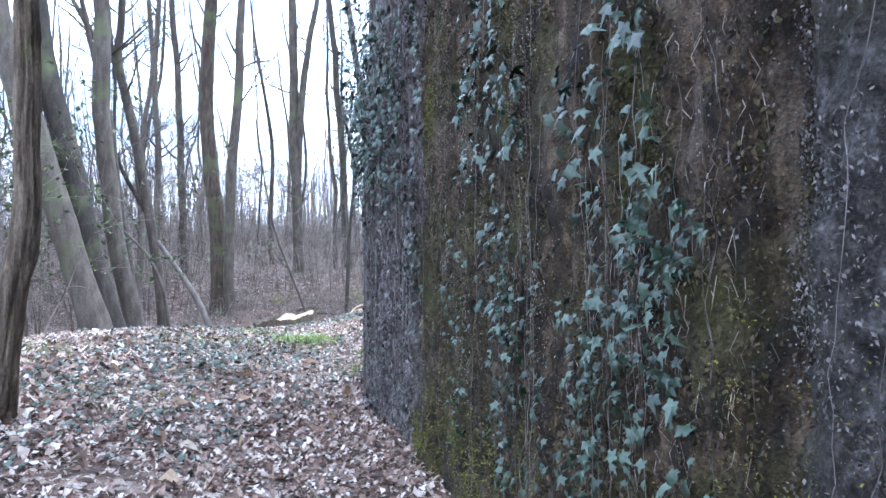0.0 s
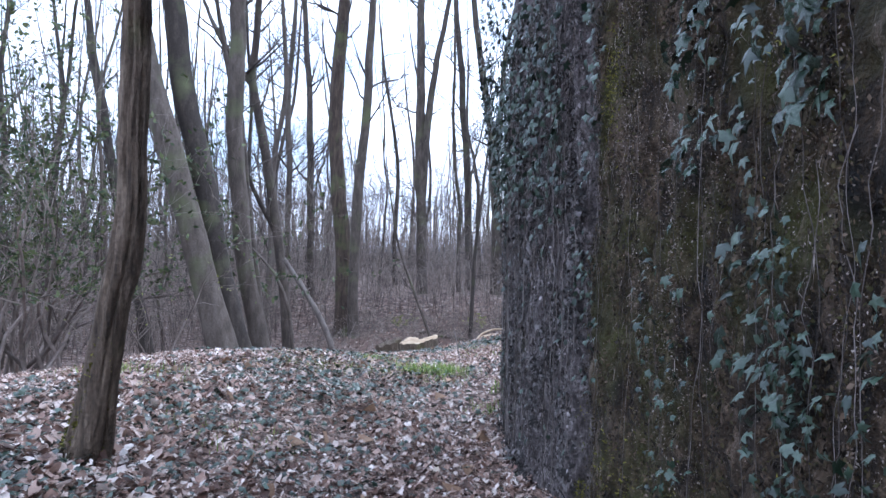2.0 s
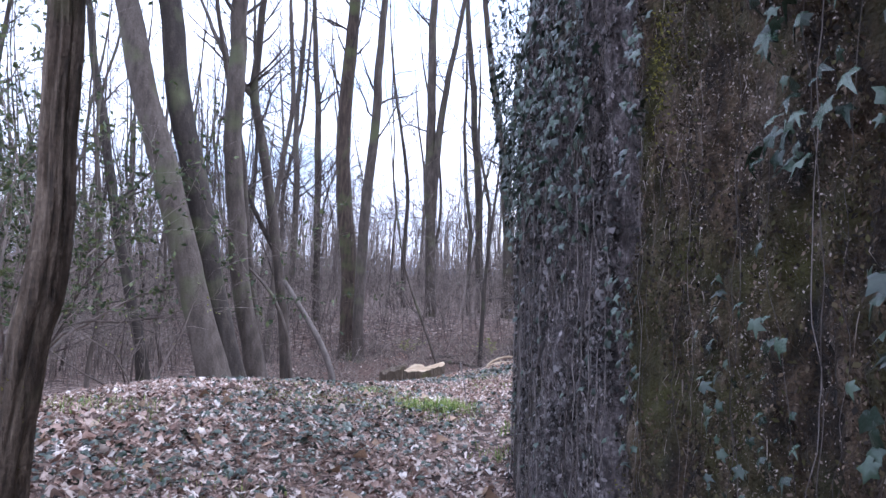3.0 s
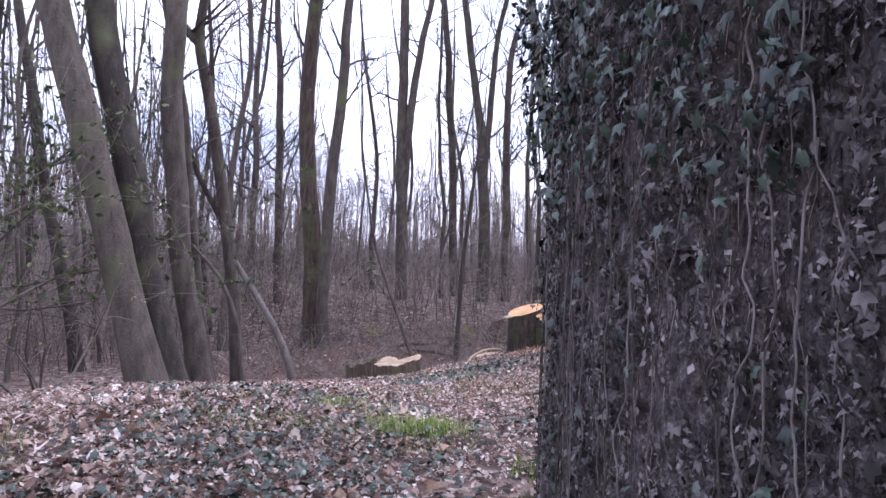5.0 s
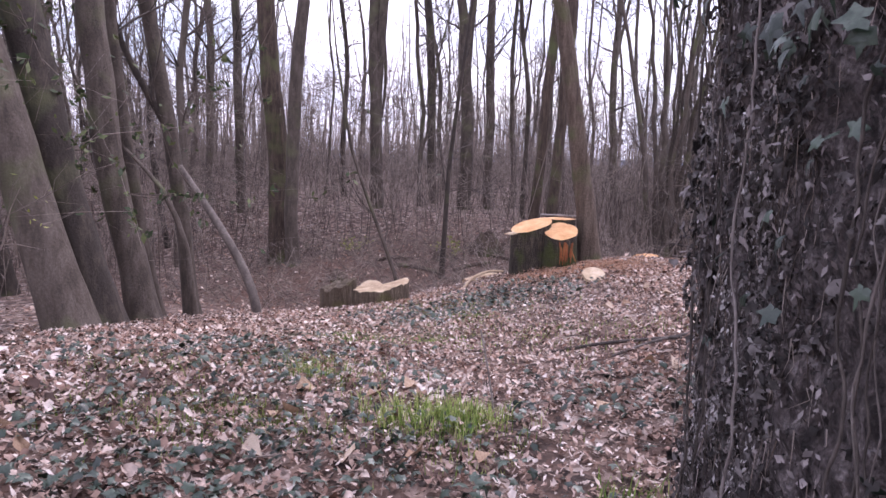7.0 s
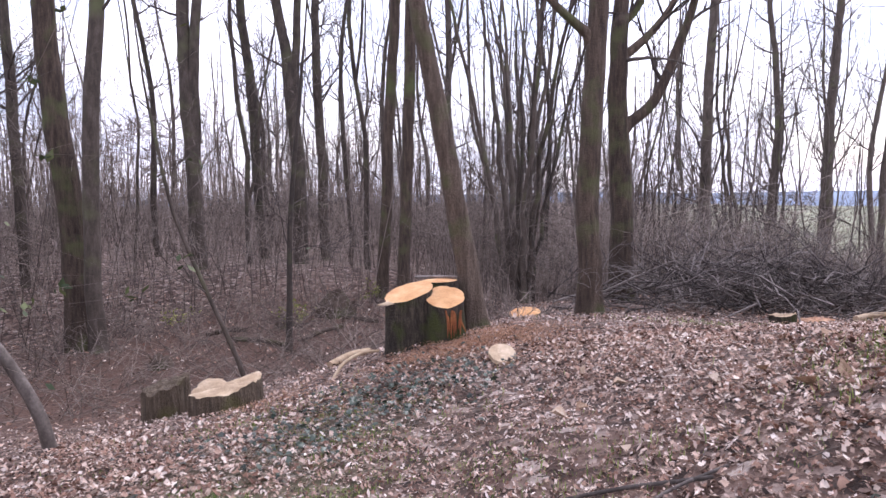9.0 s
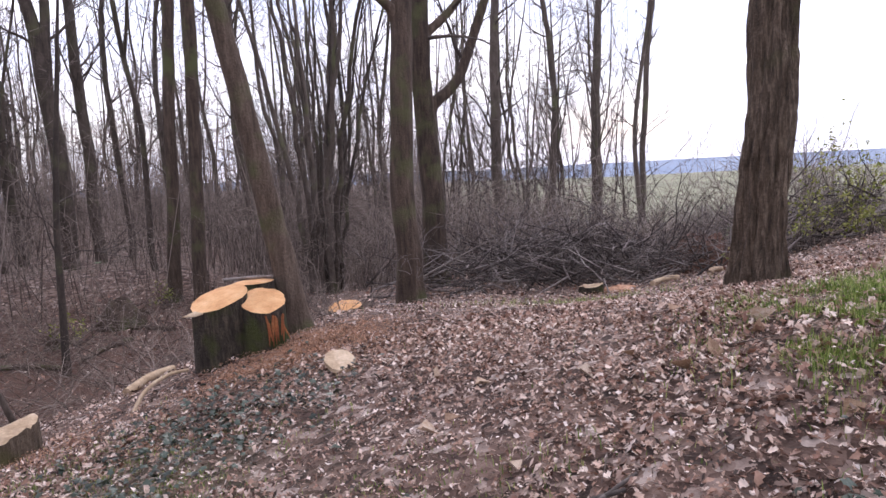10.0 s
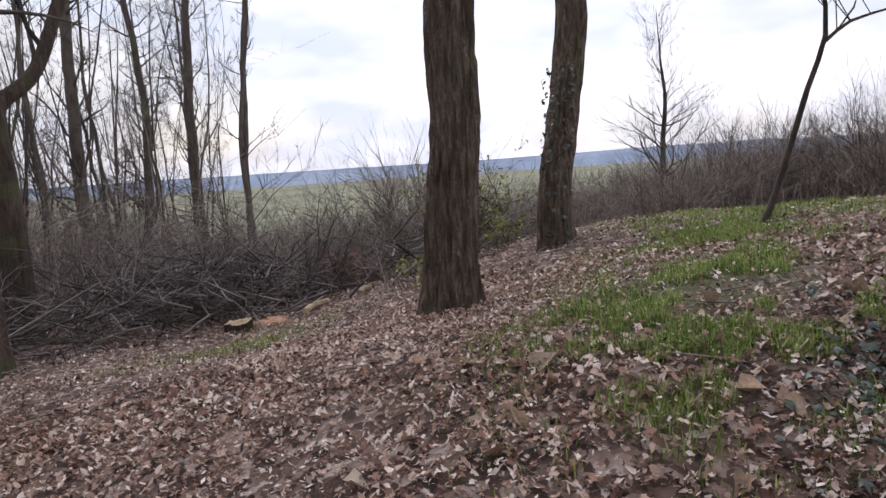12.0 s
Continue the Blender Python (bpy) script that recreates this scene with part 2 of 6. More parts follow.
CUT_WOOD = material("fresh_cut_wood", [(0.5, 0.24, 0.09), (0.66, 0.36, 0.16), (0.76, 0.48, 0.25)], (5, 5, 5), rough=0.8, bump=0.3, relief=0.006, fine=70, spread=0.12)
PALE_WOOD = material("weathered_cut_wood", [(0.3, 0.21, 0.13), (0.47, 0.35, 0.23), (0.62, 0.5, 0.36)], (5, 5, 5), rough=0.85, bump=0.3, relief=0.006, fine=60, spread=0.2)
SAWDUST = material("sawdust", [(0.26, 0.125, 0.07), (0.4, 0.21, 0.125), (0.55, 0.35, 0.235)], (9, 9, 9), rough=1.0, bump=0.4, relief=0.01, island=0.5)
RED_CHIP = material("red_heartwood", [(0.12, 0.035, 0.014), (0.26, 0.085, 0.03), (0.38, 0.16, 0.06)], (9, 9, 4), rough=0.9, bump=0.4)
# aerial haze over the far hills, put into their base colour
HAZE_BLUE = material("far_hills", [(0.2, 0.26, 0.36), (0.25, 0.31, 0.41), (0.31, 0.37, 0.45)], (0.004, 0.004, 0.02), rough=1.0, bump=0.0, fine=0.02, spread=0.1)


def ground_material():
    m = bpy.data.materials.new("forest_floor")
    m.use_nodes = True
    n, l = m.node_tree.nodes, m.node_tree.links
    shader = n["Principled BSDF"]
    tc = n.new("ShaderNodeTexCoord")
    cells = n.new("ShaderNodeTexVoronoi")
    cells.inputs["Scale"].default_value = 15.0
    warp = n.new("ShaderNodeTexNoise")
    warp.inputs["Scale"].default_value, warp.inputs["Detail"].default_value = 9.0, 4.0
    bend = n.new("ShaderNodeMix")
    bend.data_type = "RGBA"
    bend.inputs["Factor"].default_value = 0.18
    l.new(tc.outputs["Object"], warp.inputs["Vector"])
    l.new(tc.outputs["Object"], bend.inputs["A"])
    l.new(warp.outputs["Color"], bend.inputs["B"])
    l.new(bend.outputs["Result"], cells.inputs["Vector"])
    tone = n.new("ShaderNodeSeparateColor")
    l.new(cells.outputs["Color"], tone.inputs["Color"])
    rp = n.new("ShaderNodeValToRGB")
    els = rp.color_ramp.elements
    for i, (p, c) in enumerate([(0.0, (0.035, 0.022, 0.018)), (0.4, (0.11, 0.066, 0.05)), (0.7, (0.21, 0.14, 0.11)), (0.9, (0.34, 0.255, 0.215)), (1.0, (0.5, 0.42, 0.37))]):
        e = els[i] if i < 2 else els.new(p)
        e.position, e.color = p, (*c, 1)
    l.new(tone.outputs["Red"], rp.inputs["Fac"])
    colour = rp.outputs["Color"]
    tones = (("soil", (0.125, 0.068, 0.047)), ("grass", (0.1, 0.115, 0.045)), ("field", (0.2, 0.21, 0.13)))
    pt = n.new("ShaderNodeTexNoise")
    pt.inputs["Scale"].default_value, pt.inputs["Detail"].default_value = 3.0, 8.0
    l.new(tc.outputs["Object"], pt.inputs["Vector"])
    for name, c in tones:
        at = n.new("ShaderNodeAttribute")
        at.attribute_name = name
        ad = n.new("ShaderNodeMath")
        ad.operation = "MULTIPLY_ADD"
        ad.inputs[1].default_value, ad.inputs[2].default_value = 1.5, -0.75
        l.new(pt.outputs["Fac"], ad.inputs[0])
        sm = n.new("ShaderNodeMath")
        sm.use_clamp = True
        l.new(at.outputs["Fac"], sm.inputs[0])
        l.new(ad.outputs[0], sm.inputs[1])
        gate = n.new("ShaderNodeMath")
        gate.operation, gate.use_clamp = "MULTIPLY", True
        l.new(sm.outputs[0], gate.inputs[0])
        l.new(at.outputs["Fac"], gate.inputs[1])
        mx = n.new("ShaderNodeMix")
        mx.data_type = "RGBA"
        mx.inputs["B"].default_value = (*c, 1)
        l.new(gate.outputs[0], mx.inputs["Factor"])
        l.new(colour, mx.inputs["A"])
        colour = mx.outputs["Result"]
    strips = n.new("ShaderNodeTexNoise")
    strips.inputs["Scale"].default_value, strips.inputs["Detail"].default_value = 0.012, 6.0
    l.new(tc.outputs["Object"], strips.inputs["Vector"])
    mr = n.new("ShaderNodeMapRange")
    mr.inputs["From Min"].default_value, mr.inputs["From Max"].default_value = 0.3, 0.7
    mr.inputs["To Min"].default_value, mr.inputs["To Max"].default_value = 0.65, 1.35
    l.new(strips.outputs["Fac"], mr.inputs["Value"])
    mul = n.new("ShaderNodeMix")
    mul.data_type, mul.blend_type = "RGBA", "MULTIPLY"
    mul.inputs["Factor"].default_value = 1.0
    l.new(colour, mul.inputs["A"])
    l.new(mr.outputs["Result"], mul.inputs["B"])
    l.new(mul.outputs["Result"], shader.inputs["Base Color"])
    shader.inputs["Roughness"].default_value = 0.95
    bp = n.new("ShaderNodeBump")
    bp.inputs["Strength"].default_value, bp.inputs["Distance"].default_value = 0.8, 0.03
    hs = n.new("ShaderNodeMath")
    l.new(cells.outputs["Distance"], hs.inputs[0])
    l.new(pt.outputs["Fac"], hs.inputs[1])
    l.new(hs.outputs[0], bp.inputs["Height"])
    l.new(bp.outputs["Normal"], shader.inputs["Normal"])
    return m


FLOOR = ground_material()


# ---- geometry helpers ----
def lattice(i, j, k):
    v = (i * 374761393 + j * 668265263 + k * 2147483647 * 31) & 0x7FFFFFFF
    v = ((v ^ (v >> 13)) * 1274126177) & 0x7FFFFFFF
    return ((v ^ (v >> 16)) & 0xFFFF) / 65535.0


def smooth_noise(x, y, z=0.0):
    x, y, z = np.broadcast_arrays(np.asarray(x, float), np.asarray(y, float), np.asarray(z, float))
    i, j, k = (np.floor(a).astype(np.int64) for a in (x, y, z))
    u, v, w = x - i, y - j, z - k
    u, v, w = (a * a * (3 - 2 * a) for a in (u, v, w))
    out = np.zeros(x.shape)
    for a in (0, 1):
        for b in (0, 1):
            for c in (0, 1):
                out += lattice(i + a, j + b, k + c) * (u if a else 1 - u) * (v if b else 1 - v) * (w if c else 1 - w)
    return out


def fbm(x, y, z=0.0, octaves=4):
    total, amp, f = 0.0, 0.5, 1.0
    for _ in range(octaves):
        total = total + amp * smooth_noise(x * f, y * f, np.asarray(z) * f)
        amp, f = amp / 2, f * 2.03
    return total


class Geo:
    """Collects vertices and faces, and makes one mesh of them."""

    def __init__(self):
        self.v, self.f, self.count = [], {}, 0

    def add(self, verts, faces):
        faces = np.asarray(faces, np.int64)
        self.v.append(np.asarray(verts, float))
        self.f.setdefault(faces.shape[1], []).append(faces + self.count)
        self.count += len(verts)

    def tube(self, pts, radii, sides=6, cap=False):
        pts, radii = np.asarray(pts, float), np.asarray(radii, float)
        t = np.gradient(pts, axis=0)
        t /= np.linalg.norm(t, axis=1)[:, None] + 1e-9
        mean = t.mean(0)
        ref = np.array((1.0, 0, 0)) if abs(mean[0]) < 0.7 else np.array((0, 1.0, 0))
        u = np.cross(t, ref)
        u /= np.linalg.norm(u, axis=1)[:, None] + 1e-9
        w = np.cross(t, u)
        a = np.linspace(0, 2 * np.pi, sides, endpoint=False)
        ring = pts[:, None] + radii[:, None, None] * (np.cos(a)[None, :, None] * u[:, None] + np.sin(a)[None, :, None] * w[:, None])
        n = len(pts)
        i, j = np.meshgrid(np.arange(n - 1), np.arange(sides), indexing="ij")
        q = np.stack([i * sides + j, i * sides + (j + 1) % sides, (i + 1) * sides + (j + 1) % sides, (i + 1) * sides + j], -1).reshape(-1, 4)
        self.add(ring.reshape(-1, 3), q)
        if cap:
            for k in (0, n - 1):
                self.add(np.vstack([ring[k], pts[k]]), [(s, (s + 1) % sides, sides) for s in range(sides)])

    def sprays(self, p0, p1, p2, r0, r1):
        """Many bent three-sided twigs at once, each running out to a point."""
        p0, p1, p2 = (np.asarray(a, float).reshape(-1, 3) for a in (p0, p1, p2))
        n = len(p0)
        r0, r1 = np.broadcast_to(r0, n), np.broadcast_to(r1, n)
        t = p2 - p0
        ref = np.where(np.abs(t[:, :1]) > 0.7 * np.linalg.norm(t, axis=1)[:, None], (0, 1.0, 0), (1.0, 0, 0))
        u = np.cross(t, ref)
        u /= np.linalg.norm(u, axis=1)[:, None] + 1e-9
        w = np.cross(t, u)
        w /= np.linalg.norm(w, axis=1)[:, None] + 1e-9
        v = np.zeros((n, 7, 3))
        for k, a in enumerate((0, 2.094, 4.189)):
            side = u * math.cos(a) + w * math.sin(a)
            v[:, k], v[:, 3 + k] = p0 + side * r0[:, None], p1 + side * r1[:, None]
        v[:, 6] = p2
        at, first = 7 * np.arange(n)[:, None, None], self.count
        self.add(v.reshape(-1, 3), (np.array(((0, 1, 4, 3), (1, 2, 5, 4), (2, 0, 3, 5))) + at).reshape(-1, 4))
        self.f.setdefault(3, []).append((np.array(((3, 4, 6), (4, 5, 6), (5, 3, 6))) + at + first).reshape(-1, 3))

    def cones(self, p, q, r):
        """Many straight pointed twigs at once, from p to q."""
        p, q = np.asarray(p, float), np.asarray(q, float)
        n, t = len(p), q - p
        u = np.cross(t, (0.3, 0.9, 0.31))
        u /= np.linalg.norm(u, axis=1)[:, None] + 1e-9
        w = np.cross(t, u)
        w /= np.linalg.norm(w, axis=1)[:, None] + 1e-9
        r = np.broadcast_to(r, n)[:, None]
        v = np.stack([p + r * (u * math.cos(a) + w * math.sin(a)) for a in (0, 2.094, 4.189)] + [q], 1)
        self.add(v.reshape(-1, 3), (np.array(((0, 1, 3), (1, 2, 3), (2, 0, 3))) + 4 * np.arange(n)[:, None, None]).reshape(-1, 3))

    def mesh(self, name, mat, smooth=True, origin=(0, 0, 0)):
        me = bpy.data.meshes.new(name)
        if not self.v:
            return me
        v = np.vstack(self.v) - np.asarray(origin, float)
        me.vertices.add(len(v))
        me.vertices.foreach_set("co", v.astype(np.float32).ravel())
        loops, starts, at = [], [], 0
        for size, groups in self.f.items():
            f = np.vstack(groups)
            loops.append(f.ravel())
            starts.append(at + np.arange(len(f)) * size)
            at += f.size
        loops, starts = np.concatenate(loops), np.concatenate(starts)
        me.loops.add(len(loops))
        me.loops.foreach_set("vertex_index", loops.astype(np.int32))
        me.polygons.add(len(starts))
        me.polygons.foreach_set("loop_start", starts.astype(np.int32))
        me.polygons.foreach_set("use_smooth", np.full(len(starts), smooth))
        me.materials.append(mat)
        me.update(calc_edges=True)
        me.validate()
        return me


def part(name, geo, mat, parent=None, label="", smooth=True, origin=(0, 0, 0)):
    ob = new(name, geo.mesh(name, mat, smooth, origin))
    if parent is not None:
        ob.parent = parent
    return tagged(ob, label)


def base_at(name, x, y, z):
    ob = new(name)
    ob.empty_display_size = 0.1
    ob.location = (x, y, z)
    return ob


def curve_through(ctrl, step=0.12):
    """Catmull-Rom through rows of numbers, about evenly spaced."""
    c = np.asarray(ctrl, float)
    c = np.vstack([2 * c[0] - c[1], c, 2 * c[-1] - c[-2]])
    out = []
    for i in range(1, len(c) - 2):
        k = max(2, int(np.linalg.norm(c[i + 1, :3] - c[i, :3]) / step))
        s = np.linspace(0, 1, k, endpoint=False)[:, None]
        a, b, d, e = c[i - 1], c[i], c[i + 1], c[i + 2]
        out.append(0.5 * (2 * b + (d - a) * s + (2 * a - 5 * b + 4 * d - e) * s ** 2 + (3 * b - a - 3 * d + e) * s ** 3))
    out.append(c[-2:-1])
    return np.vstack(out)


# ---- the lie of the land ----
HILL_X, HILL_Y = (-6.5, -4, -1.5, 1, 3.5, 6), (1, 3.5, 6, 8.5, 11, 13.5, 16, 18.5)
HILLS = (
    (-0.03, 0.03, -0.29, -0.03, -0.1, -0.06, -0.04, -0.35),
    (0.01, 0.38, 0.09, 0.45, 0.02, 0.07, -0.64, 0.01),
    (-0.38, -0.05, -0.43, -0.23, -0.51, -0.35, 0.65, -0.81),
    (-0.11, 0.04, -0.31, -0.04, 0.69, -0.15, 0.18, -0.29),
    (-0.27, 0.06, 0.38, 0.12, -0.23, -0.38, -0.58, 0.4),
    (0.31, -0.04, 0.07, 0.2, -0.15, 0.49, -0.39, -0.22),
)
BROAD = (
    (0.28, -0.35, -0.86, -0.21),
    (0.84, 0.09, 0.29, -0.21),
    (-0.0, 0.38, 1.39, -1.17),
    (0.84, 0.69, -0.54, -1.31),
)


def land(x, y):
    """Height of the ground: path, leafy mound, ditch, bank, meadow hump, and the valley far off."""
    x, y = np.asarray(x, float), np.asarray(y, float)
    z = np.full(np.broadcast(x, y).shape, -0.9)
    for cx, column in zip(HILL_X, HILLS):
        for cy, amp in zip(HILL_Y, column):
            z = z + amp * np.exp(-((x - cx) ** 2 + (y - cy) ** 2) / 10.58)
    for cx, column in zip((-14, -5, 5, 14), BROAD):
        for cy, amp in zip((0, 9, 18, 27), column):
            z = z + amp * np.exp(-((x - cx) ** 2 + (y - cy) ** 2) / 98.0)
    rise = np.clip((y - 22.3) / 5.0, 0, 1)
    z = z + 1.05 * rise * rise * (3 - 2 * rise) * np.clip((4 - x) / 5, 0, 1)
    dist = np.hypot(x, y - 10)
    bearing = np.degrees(np.arctan2(x, y - 10 + 1e-6))
    valley = np.clip((bearing - 12) / 25, 0, 1) * np.clip((100 - bearing) / 25, 0, 1)
    z = z - np.clip((dist - 24) * 0.14, 0, 34) * valley
    z = z - np.clip((dist - 40) * 0.02, 0, 8) * (1 - valley)
    return z


def floor_z(x, y):
    x, y = np.asarray(x, float), np.asarray(y, float)
    near = np.clip((40 - np.hypot(x, y - 10)) / 20, 0, 1)
    return land(x, y) + near * (0.10 * (fbm(x * 0.9 + 31, y * 0.9 + 7) - 0.5) + 0.05 * (fbm(x * 4.1, y * 4.1) - 0.5))


def spread(near, far, fine, growth):
    out, step = [], fine
    v = near
    while v < far:
        step *= growth
        v += step
        out.append(v)
    return np.array(out)


def patch(x, y, cx, cy, rx, ry):
    return np.exp(-(((x - cx) / rx) ** 2 + ((y - cy) / ry) ** 2))


def soil_amount(x, y):
    s = 1.1 * patch(x, y, -5.5, 18.5, 4.5, 4) + 0.9 * patch(x, y, -2.5, 22.5, 4.5, 3) + 0.4 * patch(x, y, -0.9, 10.6, 1.0, 1.6) + 0.8 * patch(x, y, -0.7, 14.3, 0.8, 0.6)
    return np.clip(s + 0.4 * patch(x, y, 1.5, 14.5, 2.5, 1.6), 0, 1)


def grass_amount(x, y):
    g = 0.8 * patch(x, y, 4.6, 10.7, 2.6, 0.8) + 0.55 * patch(x, y, 2.3, 10.5, 0.9, 0.6) + 0.45 * patch(x, y, 9, 11, 3.0, 1.8)
    g = g + 0.7 * patch(x, y, -3.1, 11.0, 1.1, 0.5) + 0.5 * patch(x, y, 2.9, 9.7, 1.3, 0.7) + 0.6 * patch(x, y, -2.6, 12.2, 1.3, 1.1) + 0.3 * patch(x, y, 3.0, 15.3, 1.5, 0.5)
    return np.clip(g, 0, 1)


xs = np.concatenate([-spread(9, 3500, 0.12, 1.13)[::-1] , np.arange(-9, 10.01, 0.11), spread(10, 3500, 0.12, 1.13)])
ys = np.concatenate([10 - spread(11, 3500, 0.12, 1.13)[::-1], np.arange(-1, 21.01, 0.11), spread(21, 3500, 0.12, 1.13)])
gx, gy = np.meshgrid(xs, ys, indexing="ij")
gz = floor_z(gx, gy)
g = Geo()
nx, ny = len(xs), len(ys)
i, j = np.meshgrid(np.arange(nx - 1), np.arange(ny - 1), indexing="ij")
g.add(np.stack([gx, gy, gz], -1).reshape(-1, 3), np.stack([i * ny + j, (i + 1) * ny + j, (i + 1) * ny + j + 1, i * ny + j + 1], -1).reshape(-1, 4))
ground = part("ground", g, FLOOR)
tagged(ground, "brown forest floor of leaf litter, soil and grass falling to a valley", "ground", kind="structure")
far_field = np.clip((np.hypot(gx, gy - 10) - 45) / 60, 0, 1) * np.clip((np.degrees(np.arctan2(gx, gy - 10)) - 14) / 14, 0, 1)
for name, values in (("soil", soil_amount(gx, gy)), ("grass", grass_amount(gx, gy)), ("field", far_field)):
    ground.data.attributes.new(name, "FLOAT", "POINT").data.foreach_set("value", values.astype(np.float32).ravel())

# wooded hills across the valley, their distance haze painted in as blue
for reach, top, seed in ((2300, 14, 3), (3100, 30, 8)):
    g = Geo()
    a = np.radians(np.linspace(-20, 130, 260))
    ridge = -38 + (38 + top) * (0.55 + 0.6 * fbm(np.degrees(a) * 0.06 + seed, seed * 1.0, octaves=5))
    low = np.stack([reach * np.sin(a), reach * np.cos(a), np.full(len(a), -75.0)], -1)
    high = np.stack([(reach + 260) * np.sin(a), (reach + 260) * np.cos(a), ridge], -1)
    k = np.arange(len(a) - 1)
    g.add(np.vstack([low, high]), np.stack([k, k + 1, k + 1 + len(a), k + len(a)], -1))
    hills = part("far_hills", g, HAZE_BLUE)
    tagged(hills, "wooded hills on the horizon beyond the valley, coloured with blue haze", "hills", kind="structure")


# ---- trees ----
def rough_trunk(geo, ctrl, sides=28, step=0.1, furrow=0.0, flare=0.35, lobes=5, seed=0.0, stop=None):
    """A trunk through rows of x, y, z, radius, with vertical bark ridges and a flared, lobed foot."""
    p = curve_through(ctrl, step)
    p[:, 3] *= 0.87
    if stop:
        p = p[p[:, 2] < stop]
    rise = p[:, 2] - p[0, 2]
    for c, shift in ((0, 3.1), (1, 8.7)):
        p[:, c] += np.clip(rise / 1.5, 0, 1) * min(0.13, 0.75 * p[0, 3]) * (2 * fbm(rise * 0.55 + seed * 1.7 + shift, shift, 0, 3) - 0.87)
    a = np.linspace(0, 2 * np.pi, sides, endpoint=False)
    up = p[:, 2] - p[0, 2]
    foot = flare * np.exp(-np.maximum(up - 0.15, 0) / (2.2 * p[0, 3] + 0.05))
    r = p[:, 3][:, None] * (1 + foot[:, None] * (0.75 + 0.5 * np.cos(lobes * a + seed)[None]))
    if furrow:
        ridge = np.abs(2 * fbm(np.cos(a)[None] * 3.6 + seed, np.sin(a)[None] * 3.6 + up[:, None] * 0.25, up[:, None] * 1.1, 3) - 0.9)
        r = r * (1 + furrow * (0.5 - ridge * 1.6)) + 0.12 * p[:, 3][:, None] * (fbm(np.cos(a)[None] * 1.5 + seed, np.sin(a)[None] * 1.5, up[:, None] * 1.6) - 0.5)
    v = np.stack([p[:, 0][:, None] + r * np.cos(a), p[:, 1][:, None] + r * np.sin(a), np.repeat(p[:, 2][:, None], sides, 1)], -1)
    n = len(p)
    i, j = np.meshgrid(np.arange(n - 1), np.arange(sides), indexing="ij")
    q = np.stack([i * sides + j, i * sides + (j + 1) % sides, (i + 1) * sides + (j + 1) % sides, (i + 1) * sides + j], -1).reshape(-1, 4)
    geo.add(v.reshape(-1, 3), q)
    return p


def grow(geo, p, d, length, r, depth, rng, lift=0.25, crook=0.35, thick=1.0, least=0.003):
    """A branch with crooked growth and its own twigs."""
    n = max(4, int(length / 0.4) + 1) if depth >= 2 else 3
    pts, rad = [np.array(p)], [r]
    d = np.array(d, float)
    d /= np.linalg.norm(d)
    for k in range(n):
        d = d + rng.normal(0, crook / 2.2, 3) + np.array((0, 0, lift / n))
        d /= np.linalg.norm(d)
        pts.append(pts[-1] + d * length / n)
        rad.append(max(least * 0.7, r * (1 - 0.85 * (k + 1) / n)))
    if depth <= 0:
        geo.sprays(pts[0], pts[n // 2], pts[-1], rad[0], rad[n // 2])
        return
    geo.tube(pts, rad, 5 if r > 0.03 else 3)
    kids = int(length * (2.3 if depth > 1 else 3.4) * thick) + 2
    for _ in range(kids):
        s = rng.uniform(0.2, 1.0) * n
        i = min(n - 1, int(s))
        q = pts[i] + (pts[i + 1] - pts[i]) * (s - i)
        side = rng.normal(0, 1, 3)
        t = pts[i + 1] - pts[i]
        t /= np.linalg.norm(t)
        side -= t * side.dot(t)
        side /= np.linalg.norm(side) + 1e-6
        ang = rng.uniform(0.4, 0.9)
        kd = t * math.cos(ang) + side * math.sin(ang) + np.array((0, 0, 0.15))
        grow(geo, q, kd, length * rng.uniform(0.3, 0.62), max(least, rad[i] * rng.uniform(0.4, 0.6)), depth - 1, rng, lift, crook, thick, least)


def finish(ctrl, height, bend=0.0):
    """Carries a trunk's line on to its top."""
    c = [tuple(r) for r in ctrl]
    a, b = np.array(c[-2]), np.array(c[-1])
    d = (b - a)[:3] / max(0.3, b[2] - a[2])
    z0, r0 = b[2], b[3]
    for k in (0.33, 0.66, 1.0):
        up = (height - z0) * k
        c.append((b[0] + d[0] * up * (1 - 0.5 * k) + bend * up * 0.1 * k, b[1] + d[1] * up * (1 - 0.5 * k), z0 + up, max(0.012, r0 * (1 - 0.93 * k))))
    return c


